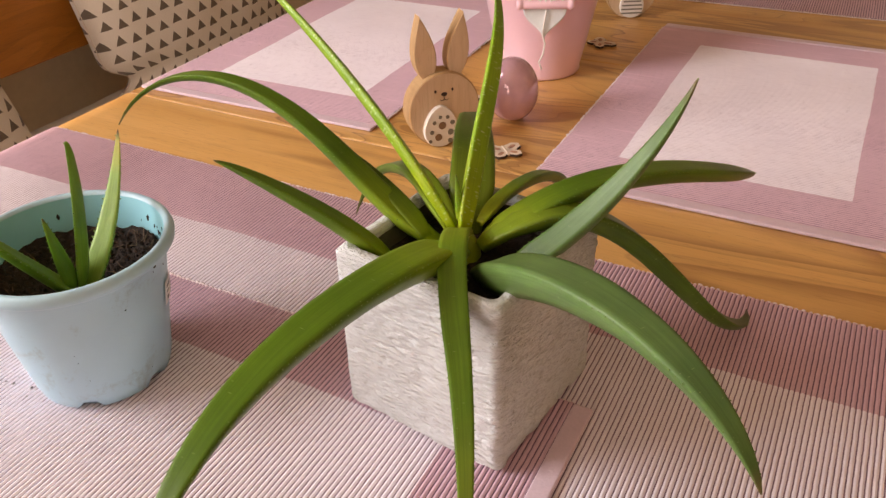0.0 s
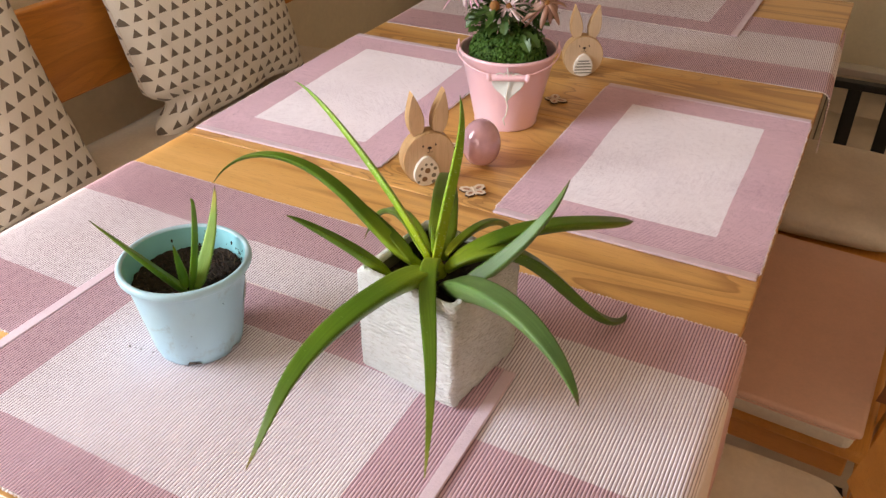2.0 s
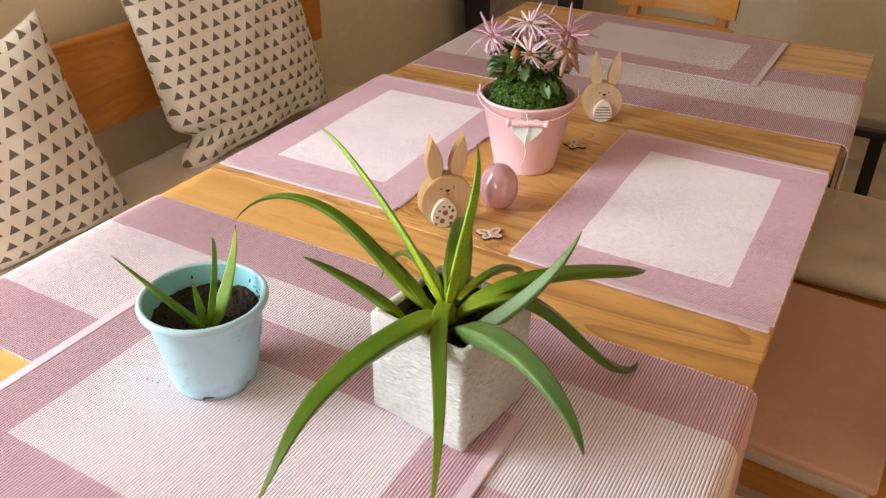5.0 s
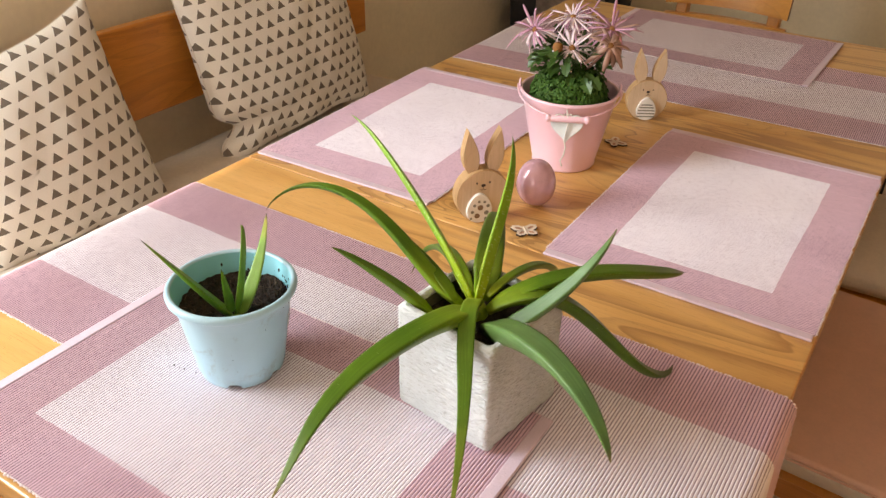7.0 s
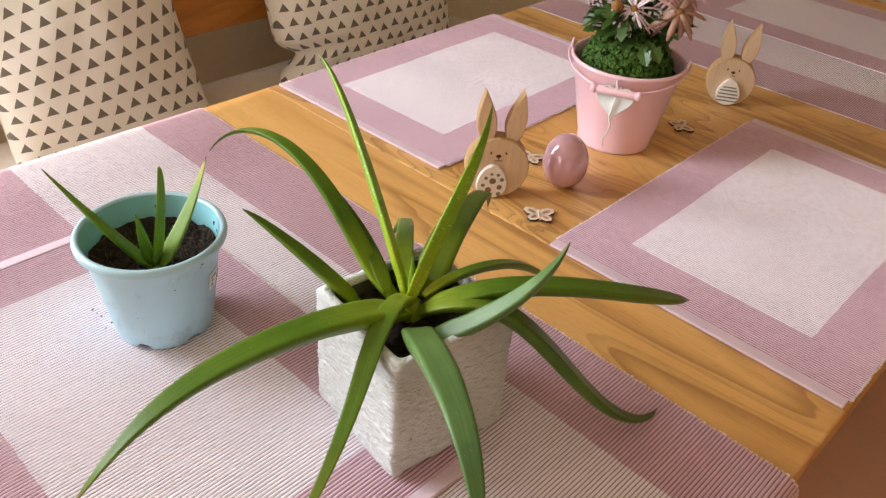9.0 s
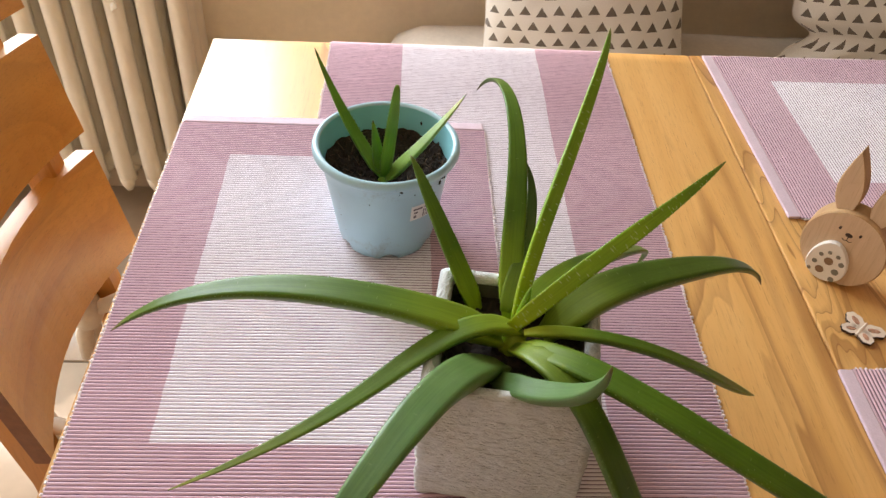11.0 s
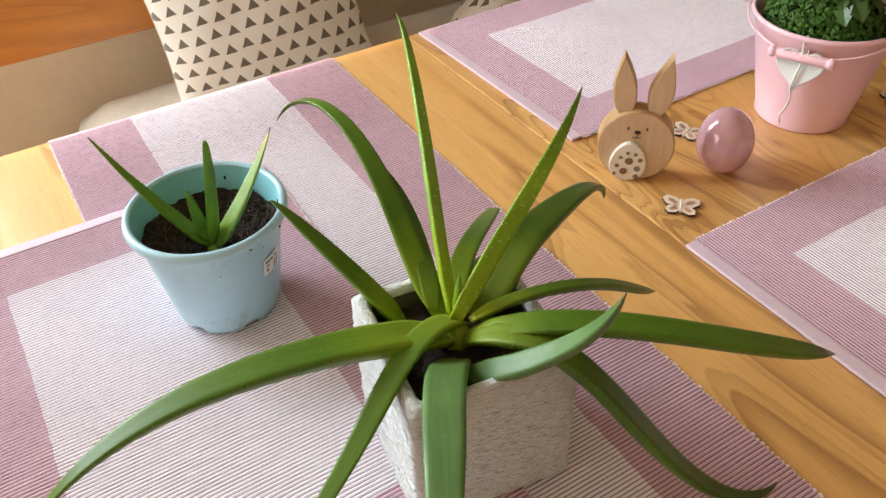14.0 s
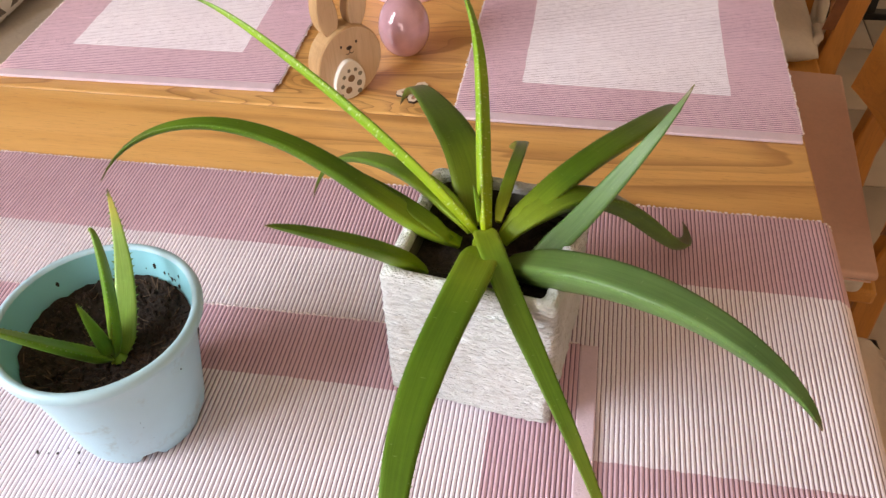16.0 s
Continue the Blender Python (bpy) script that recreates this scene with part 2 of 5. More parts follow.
END_GRAIN = plain("beech_end_grain", (0.22, 0.078, 0.024), 0.5, 0, 0.2, 120, 0.0004)
TOY_WOOD = wood("pale_poplar", (0.68, 0.51, 0.345), (0.63, 0.455, 0.295), (0.48, 0.32, 0.18), 2, 0.6, 0.0, 2.2, True, 0.3)
TOY_EDGE = wood("pale_poplar_edge", (0.50, 0.31, 0.15), (0.42, 0.245, 0.11), (0.30, 0.16, 0.07), 2, 0.65, 0.0, 2.0, True, 0.4)
WALL_PAINT = plain("warm_wall_plaster", (0.88, 0.79, 0.60), 0.9, 0, 0.05, 60, 0.0008)
BOUNCE_PAINT = plain("apricot_bounce_plaster", (0.87, 0.66, 0.45), 0.9, 0, 0.05, 60, 0.0008)
CEILING_PAINT = plain("ceiling_plaster", (0.70, 0.56, 0.43), 0.95, 0, 0.03, 40, 0.0006)
WHITE_PAINT = plain("white_lacquer", (0.78, 0.76, 0.72), 0.35, 0, 0.03, 30)
RADIATOR_PAINT = plain("cream_radiator_enamel", (0.91, 0.86, 0.73), 0.33, 0, 0.05, 25, 0.0003, 0.3)
TILE = plain("beige_floor_tile", (0.53, 0.44, 0.34), 0.28, 0, 0.10, 18, 0.0003)
GROUT = plain("grey_grout", (0.16, 0.14, 0.12), 0.9, 0, 0.15, 90, 0.0005)
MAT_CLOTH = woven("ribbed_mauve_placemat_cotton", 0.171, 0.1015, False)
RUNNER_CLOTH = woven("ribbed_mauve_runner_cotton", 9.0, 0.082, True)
HEM_CLOTH = plain("pale_mauve_hem", (0.66, 0.515, 0.59), 0.9, 0, 0.06, 500, 0.0006, 0, 0.2)
STITCH = plain("white_stitch_thread", (0.82, 0.73, 0.74), 0.9, 0, 0.08, 600)
CUSHION = plain("cream_cotton_cushion", (0.74, 0.67, 0.565), 0.95, 0, 0.07, 120, 0.0012, 0, 0.2)
PINK_PAD = plain("dusty_pink_felt", (0.70, 0.44, 0.33), 0.9, 0, 0.05, 200, 0.0006, 0, 0.2)
# the planter's inner wall, much darker than its outside
DARK_STONE = plain("dark_lining_stone", (0.10, 0.085, 0.065), 0.9, 0, 0.4, 90, 0.001)
SOIL = plain("dark_potting_soil", (0.022, 0.012, 0.007), 0.95, 0, 0.6, 300, 0.004)
CRUMB = plain("fibrous_peat_crumbs", (0.034, 0.018, 0.010), 0.95, 0, 0.75, 240, 0.003)
FIBRE = plain("peat_fibre", (0.10, 0.060, 0.034), 0.9, 0, 0.5, 150)


def stained_plastic():
    """Pale blue plastic with grey smears of dried soil low on its side."""
    m = plain("pale_blue_plastic", (0.36, 0.575, 0.66), 0.38, 0, 0.06, 22, 0.0, 0.0, 0.0, 0.08)
    n, l = m.node_tree.nodes, m.node_tree.links
    b = n["Principled BSDF"]
    paint = b.inputs["Base Color"].links[0].from_socket
    vec = coords(n, l)
    smear, fine = noise_tex(n, l, vec, 34, 3, 0.6, 0.8), noise_tex(n, l, vec, 420, 4, 0.7)
    spot = ramp(n, [(0.62, (0, 0, 0)), (0.78, (1, 1, 1))])
    l.new(maths(n, l, "MULTIPLY_ADD", fine, 0.30, maths(n, l, "MULTIPLY", smear, 0.80)), spot.inputs["Fac"])
    l.new(mix(n, l, maths(n, l, "MULTIPLY", spot.outputs["Color"], 0.55), paint, (0.22, 0.23, 0.22)), b.inputs["Base Color"])
    return m


BLUE_PLASTIC = stained_plastic()
# same blue plastic; light bouncing between the inner walls is put into its colour
BLUE_BOUNCE_TINT = plain("blue_plastic_bounce_tint", (0.24, 0.60, 0.67), 0.42, 0, 0.08, 22)
PAPER = plain("white_paper_label", (0.80, 0.79, 0.76), 0.6, 0, 0.03, 60)
INK = plain("grey_ink", (0.16, 0.15, 0.16), 0.6, 0, 0.1, 60)
PINK_ENAMEL = plain("pink_enamel_tin", (0.93, 0.61, 0.70), 0.30, 0, 0.04, 20, 0.0, 0.35)
CORD = plain("white_cotton_cord", (0.80, 0.77, 0.72), 0.9, 0, 0.08, 700)
HEART = plain("grey_white_ceramic", (0.74, 0.80, 0.80), 0.5, 0, 0.12, 80, 0.0006)
EGG_GLAZE = plain("pearl_pink_glaze", (0.64, 0.375, 0.45), 0.10, 0.15, 0.18, 60, 0.0, 1.0)
EGG_WHITE = plain("white_painted_wood", (0.82, 0.79, 0.74), 0.55, 0, 0.03, 60)
DOT_BROWN = plain("brown_paint_dots", (0.24, 0.145, 0.085), 0.6, 0, 0.1, 60)
DOT_GREY = plain("grey_paint_dots", (0.20, 0.19, 0.155), 0.6, 0, 0.1, 60)
FACE_INK = plain("dark_brown_ink", (0.045, 0.025, 0.018), 0.6, 0, 0.1, 60)
BLACK_METAL = plain("black_steel", (0.018, 0.017, 0.017), 0.45, 0.4, 0.2, 40)
GREY_METAL = plain("brushed_grey_aluminium", (0.40, 0.37, 0.33), 0.4, 0.8, 0.1, 40)
DARK_FABRIC = plain("black_fabric", (0.020, 0.018, 0.018), 0.9, 0, 0.3, 90, 0.001)
GREY_FABRIC = plain("mottled_grey_fabric", (0.20, 0.16, 0.135), 0.95, 0, 0.45, 40, 0.002)
MOSS = plain("bright_moss_green", (0.036, 0.112, 0.008), 0.75, 0, 0.35, 90)
MUM_LEAF = plain("chrysanthemum_leaf_green", (0.036, 0.092, 0.014), 0.42, 0, 0.3, 60)
PETAL_PALE = plain("pale_pink_petal", (0.80, 0.64, 0.68), 0.6, 0, 0.12, 70, 0, 0, 0, 0.15)
PETAL_PINK = plain("mauve_pink_petal", (0.56, 0.29, 0.40), 0.6, 0, 0.15, 70, 0, 0, 0, 0.15)
PETAL_FADED = plain("faded_brown_petal", (0.44, 0.26, 0.20), 0.7, 0, 0.2, 70)
DISC = plain("ochre_flower_disc", (0.30, 0.13, 0.035), 0.8, 0, 0.3, 200)
BUTTERFLY = plain("printed_pale_wood", (0.74, 0.62, 0.50), 0.6, 0, 0.10, 200)
BUTTERFLY_PINK = plain("printed_pink_wood", (0.40, 0.20, 0.12), 0.6, 0, 0.8, 700)
BURNT_EDGE = plain("burnt_wood_edge", (0.055, 0.028, 0.015), 0.7, 0, 0.3, 200)
LEAF = leaf_material("aloe_green", (0.270, 0.390, 0.024), (0.078, 0.172, 0.012), (0.080, 0.145, 0.012), (0.150, 0.110, 0.045))
LEAF_DARK = leaf_material("aloe_dark_green", (0.200, 0.300, 0.022), (0.057, 0.118, 0.010), (0.054, 0.098, 0.011), (0.090, 0.055, 0.028))
LEAF_LIGHT = leaf_material("aloe_light_green", (0.35, 0.47, 0.018), (0.200, 0.375, 0.022), (0.135, 0.265, 0.034), (0.20, 0.22, 0.07), 0.30)
LEAF_BLUE = leaf_material("aloe_bloomed_green", (0.120, 0.220, 0.045), (0.098, 0.200, 0.066), (0.074, 0.155, 0.042), (0.140, 0.120, 0.060))
LEAF_PUP = leaf_material("aloe_pup_green", (0.24, 0.40, 0.040), (0.12, 0.28, 0.030), (0.17, 0.26, 0.030), (0.08, 0.04, 0.02))
LEAF_PALE = leaf_material("aloe_pup_yellowed", (0.24, 0.38, 0.05), (0.21, 0.36, 0.07), (0.44, 0.38, 0.06), (0.06, 0.03, 0.02))
LEAF_TIPPED = leaf_material("aloe_green_yellow_tip", (0.320, 0.420, 0.028), (0.096, 0.205, 0.018), (0.180, 0.235, 0.028), (0.26, 0.27, 0.06))
TEETH = plain("pale_leaf_teeth", (0.12, 0.23, 0.045), 0.5, 0, 0.1, 300)


def concrete():
    """Off-white cast stone with combed horizontal scratches and pits."""
    m, n, l, b = nodes_of("combed_cast_stone")
    vec2 = coords(n, l)
    comb = noise_tex(n, l, coords(n, l, (0.55, 0.55, 2.6)), 210, 4, 0.6, 0.5)
    grain = noise_tex(n, l, coords(n, l, (1, 1, 1.8)), 620, 3, 0.65)
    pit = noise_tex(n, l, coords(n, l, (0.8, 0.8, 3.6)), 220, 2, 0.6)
    stain = noise_tex(n, l, vec2, 14, 4, 0.6)
    r = ramp(n, [(0.32, (0.66, 0.69, 0.685)), (0.64, (0.80, 0.84, 0.85))])
    l.new(stain, r.inputs["Fac"])
    # shade in the combed scratches and the pits is put into the colour
    s = ramp(n, [(0.36, (0.66, 0.63, 0.59)), (0.47, (1, 1, 1))])
    l.new(comb, s.inputs["Fac"])
    pit_shade = ramp(n, [(0.27, (0.50, 0.46, 0.42)), (0.34, (1, 1, 1))])
    l.new(pit, pit_shade.inputs["Fac"])
    col = mix(n, l, 0.45, r.outputs["Color"], s.outputs["Color"], "MULTIPLY")
    l.new(mix(n, l, 0.45, col, pit_shade.outputs["Color"], "MULTIPLY"), b.inputs["Base Color"])
    b.inputs["Roughness"].default_value = 0.92
    height = maths(n, l, "ADD", maths(n, l, "MULTIPLY", comb, 0.8), maths(n, l, "ADD", maths(n, l, "MULTIPLY", pit, 0.45), maths(n, l, "MULTIPLY", grain, 0.26)))
    bump(n, l, b, height, 1.0, 0.006)
    return m


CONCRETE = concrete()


def pillow_cloth():
    """Cream linen with rows of dark printed triangles, alternate rows shifted by half."""
    m, n, l, b = nodes_of("triangle_print_linen")
    tc, sep = n.new("ShaderNodeTexCoord"), n.new("ShaderNodeSeparateXYZ")
    l.new(tc.outputs["UV"], sep.inputs[0])
    wob = noise_tex(n, l, tc.outputs["UV"], 120, 3)
    jit = maths(n, l, "MULTIPLY_ADD", wob, 0.10, -0.05)
    v = maths(n, l, "DIVIDE", sep.outputs[1], 0.0300)
    row = maths(n, l, "FLOOR", v)
    shift = maths(n, l, "MULTIPLY", maths(n, l, "MODULO", row, 2.0), 0.5)
    u = maths(n, l, "ADD", maths(n, l, "DIVIDE", sep.outputs[0], 0.0300), shift)
    fu = maths(n, l, "ABSOLUTE", maths(n, l, "SUBTRACT", maths(n, l, "FRACT", u), 0.5))
    pair = maths(n, l, "ABSOLUTE", maths(n, l, "MODULO", maths(n, l, "FLOOR", u), 2.0))
    fv = maths(n, l, "ADD", maths(n, l, "FRACT", v), maths(n, l, "ADD", jit, maths(n, l, "MULTIPLY_ADD", pair, 0.12, -0.06)))
    # a triangle: half width shrinks from 0.33 at its foot to 0 at its top
    limit = maths(n, l, "MULTIPLY", maths(n, l, "SUBTRACT", 0.78, fv), 0.60)
    tri = maths(n, l, "MULTIPLY", maths(n, l, "LESS_THAN", fu, limit), maths(n, l, "GREATER_THAN", fv, 0.20))
    thread = noise_tex(n, l, tc.outputs["UV"], 900, 3, 0.7)
    r = ramp(n, [(0.3, (0.74, 0.70, 0.61)), (0.65, (0.88, 0.845, 0.765))])
    l.new(thread, r.inputs["Fac"])
    worn = maths(n, l, "MULTIPLY", tri, maths(n, l, "MULTIPLY_ADD", thread, 0.35, 0.74))
    l.new(mix(n, l, worn, r.outputs["Color"], (0.105, 0.074, 0.046)), b.inputs["Base Color"])
    b.inputs["Roughness"].default_value, b.inputs["Sheen Weight"].default_value = 0.95, 0.2
    bump(n, l, b, maths(n, l, "ADD", thread, noise_tex(n, l, tc.outputs["UV"], 22, 3)), 0.5, 0.002)
    return m


PILLOW_CLOTH = pillow_cloth()


def glass():
    m, n, l, b = nodes_of("window_glass")
    b.inputs["Transmission Weight"].default_value, b.inputs["Roughness"].default_value = 1.0, 0.02
    b.inputs["IOR"].default_value = 1.45
    return m


GLASS = glass()


# ---- mesh helpers ----
def finish(bm, name, material, smooth=True):
    bmesh.ops.recalc_face_normals(bm, faces=bm.faces)
    me = bpy.data.meshes.new(name)
    bm.to_mesh(me)
    bm.free()
    for mt in material if isinstance(material, (list, tuple)) else (material,):
        me.materials.append(mt)
    for p in me.polygons:
        p.use_smooth = smooth
    return me


def part(name, bm, material, parent, label="", at=None, smooth=False):
    """Links a bmesh as one mesh object under a thing or a part."""
    ob = new(name, finish(bm, name, material, smooth) if isinstance(bm, bmesh.types.BMesh) else bm)
    ob.parent = parent
    if at is not None:
        ob.matrix_local = at
    if label:
        tagged(ob, label)
    return ob


def thing(name, at, label, category, group="", kind=""):
    ob = new(name)
    ob.empty_display_size = 0.05
    ob.matrix_world = at
    return tagged(ob, label, category, group, kind)


def solid(name, bm, material, at, label, category, group="", kind="", smooth=False):
    ob = new(name, finish(bm, name, material, smooth))
    ob.matrix_world = at
    return tagged(ob, label, category, group, kind)


def box(sx, sy, sz, bevel=0.0, at=(0, 0, 0), segments=2, bm=None):
    """A box of those sizes centred at a place, with rounded edges."""
    out = bm or bmesh.new()
    made = bmesh.ops.create_cube(out, size=1.0)["verts"]
    bmesh.ops.scale(out, vec=(sx, sy, sz), verts=made)
    bmesh.ops.translate(out, vec=at, verts=made)
    if bevel:
        edges = list({e for v in made for e in v.link_edges})
        bmesh.ops.bevel(out, geom=edges, offset=bevel, segments=segments, profile=0.5, affect="EDGES", clamp_overlap=True)
    return out


def rings(loops, close=True, cap=True, bm=None, uv=None):
    """Joins loops of points into a skin."""
    out = bm or bmesh.new()
    rows = [[out.verts.new(p) for p in loop] for loop in loops]
    n = len(rows[0])
    layer = out.loops.layers.uv.verify() if uv else None
    for i in range(len(rows) - 1):
        for j in range(n if close else n - 1):
            k = (j + 1) % n
            f = out.faces.new((rows[i][j], rows[i][k], rows[i + 1][k], rows[i + 1][j]))
            if uv:
                for lp, (a, c) in zip(f.loops, ((i, j), (i, j + 1), (i + 1, j + 1), (i + 1, j))):
                    lp[layer].uv = uv(a, c)
    if cap and close:
        for row in (rows[0], rows[-1]):
            try:
                out.faces.new(row)
            except ValueError:
                pass
    return out


def revolve(profile, n=40, close_ends=True, bm=None, foot_only=False):
    """A turned body from (radius, height) pairs."""
    loops = [[(r * math.cos(2 * math.pi * k / n), r * math.sin(2 * math.pi * k / n), z) for k in range(n)] for r, z in profile]
    out = rings(loops, True, close_ends and not foot_only, bm)
    if foot_only:
        out.verts.ensure_lookup_table()
        out.faces.new(out.verts[:n])
    return out


def tube(points, radius, n=8, bm=None):
    """A round cord along points; radius: a number, or one per point."""
    pts = [Vector(p) for p in points]
    loops, side = [], None
    for i, p in enumerate(pts):
        t = (pts[min(i + 1, len(pts) - 1)] - pts[max(i - 1, 0)]).normalized()
        if side is None:
            side = t.cross(Vector((0.3, 0.2, 1))).normalized()
        side = (side - t * side.dot(t)).normalized()
        up = t.cross(side)
        r = radius[i] if isinstance(radius, (list, tuple)) else radius
        loops.append([p + side * r * math.cos(2 * math.pi * k / n) + up * r * math.sin(2 * math.pi * k / n) for k in range(n)])
    return rings(loops, True, True, bm)


def bezier(ctrl, steps):
    n = len(ctrl) - 1
    out = []
    for s in range(steps + 1):
        u = s / steps
        out.append(sum((math.comb(n, k) * u**k * (1 - u) ** (n - k) * Vector(c) for k, c in enumerate(ctrl)), Vector((0, 0, 0))))
    return out


# ---- room ----
X0, X1, Y0, Y1, TOP = -1.47, 2.3, -1.9, 3.62, 2.5
TABLE_Z = 0.75


def wall(name, cuts, place, length, label, paint=WALL_PAINT):
    """A wall along local x from 0 to length, 0.2 thick towards local -y, with rectangular openings (a, b, low, high)."""
    bm = bmesh.new()
    xs = sorted({0.0, length, *[v for c in cuts for v in c[:2]]})
    for a, b in zip(xs[:-1], xs[1:]):
        spans, low = [], 0.0
        for c in cuts:
            if c[0] <= a and c[1] >= b:
                spans.append((low, c[2]))
                low = c[3]
        spans.append((low, TOP))
        for lo, hi in spans:
            if hi - lo > 0.001:
                box(b - a, 0.2, hi - lo, 0, ((a + b) / 2, -0.1, (lo + hi) / 2), bm=bm)
    bmesh.ops.remove_doubles(bm, verts=bm.verts, dist=0.0005)
    return solid(name, bm, paint, place, label, "wall", kind="structure")


# local x of the bench wall runs from its far end back towards the near end
wall("wall_west", [(Y1 - 0.36, Y1 + 1.00, 0.90, 2.10)], pose(X0, Y1, 0, 0, 0, -90), Y1 - Y0, "warm beige plastered wall behind the bench")
wall("wall_south", [(0.25, 1.85, 0.03, 2.12)], pose(X0, Y0, 0), X1 - X0, "unseen warm beige plastered wall with an added glazed door")
# unseen wall; its apricot paint is chosen to warm the light it bounces
wall("wall_east", [], pose(X1, Y0, 0, 0, 0, 90), Y1 - Y0, "unseen plastered wall, apricot to warm the bounced light", BOUNCE_PAINT)
wall("wall_north", [], pose(X1, Y1, 0, 0, 0, 180), X1 - X0, "warm beige plastered wall beyond the table")
# the ceiling is out of view; its warm tone tints the bounced light
solid("ceiling", box(X1 - X0 + 0.4, Y1 - Y0 + 0.4, 0.15), CEILING_PAINT, pose((X0 + X1) / 2, (Y0 + Y1) / 2, TOP + 0.075), "unseen plastered ceiling, warm cream for the bounced light", "ceiling", kind="structure")
floor = solid("floor", box(X1 - X0 + 0.4, Y1 - Y0 + 0.4, 0.15), GROUT, pose((X0 + X1) / 2, (Y0 + Y1) / 2, -0.080), "beige ceramic tiles with dark grey joints", "floor", kind="structure")


def window(name, at, w, h, label):
    """A casement window, its opening centred at the pose, seen along local y."""
    win = thing(name, at, label, "window", kind="structure")
    for sx, sz, px, pz in ((w, 0.06, 0, h / 2 - 0.03), (w, 0.06, 0, 0.03 - h / 2), (0.06, h - 0.12, 0.03 - w / 2, 0), (0.06, h - 0.12, w / 2 - 0.03, 0), (0.07, h - 0.12, 0, 0)):
        part("window_frame", box(sx, 0.06, sz, 0.004, (px, 0, pz)), WHITE_PAINT, win)
    for s in (-1, 1):
        pane = part("pane", box(w / 2 - 0.10, 0.006, h - 0.13, 0, (s * (w / 4 - 0.012), 0, 0)), GLASS, win)
        pane.visible_shadow = False
    return win


window("window_1", pose(X0 - 0.1, -0.32, 1.5, 0, 0, 90), 1.36, 1.2, "white casement window over the radiator")
# unseen door, added to give the fill lamp an opening
window("added_door_1", pose(X0 + 1.05, Y0 - 0.1, 1.075), 1.6, 2.09, "white glazed door, unseen, added round the fill lamp")

for name, px, py, sx, sy in (("baseboard_west", X0 + 0.007, (Y0 + Y1) / 2, 0.014, Y1 - Y0), ("baseboard_north", (X0 + X1) / 2, Y1 - 0.007, X1 - X0 - 0.03, 0.014)):
    solid(name, box(sx, sy, 0.07, 0.003, (0, 0, 0.035)), TILE, pose(px, py, 0), "beige tiled skirting", "baseboard", kind="structure")

# ---- table ----
TX0, TX1, TY0, TY1 = -0.819, 0.018, 0.2215, 1.992
TCX, TCY = (TX0 + TX1) / 2, (TY0 + TY1) / 2


def build_table():
    t = thing("dining_table", pose(TCX, TCY, 0), "long dining table of oiled honey-coloured beech", "table")
    w, d = TX1 - TX0, TY1 - TY0
    # the top: boards across its width, glued up with hardly a seam
    edges = [-d / 2, -0.62, -0.29, 0.02, 0.33, 0.63, d / 2]
    for a, b in zip(edges[:-1], edges[1:]):
        part("board", box(w, b - a - 0.0004, 0.028, 0.0022, (0, (a + b) / 2, TABLE_Z - 0.014)), TABLE_WOOD, t)
    for s in (-1, 1):
        part("apron", box(0.022, d - 0.22, 0.08, 0.002, (s * (w / 2 - 0.06), 0, TABLE_Z - 0.0685)), BENCH_WOOD, t)
        part("apron", box(w - 0.15, 0.022, 0.08, 0.002, (0, s * (d / 2 - 0.08), TABLE_Z - 0.0685)), CHAIR_WOOD, t)
        for q in (-1, 1):
            part("leg", box(0.07, 0.07, TABLE_Z - 0.0285, 0.005, (s * (w / 2 - 0.055), q * (d / 2 - 0.075), (TABLE_Z - 0.0285) / 2)), POST_WOOD, t)


build_table()


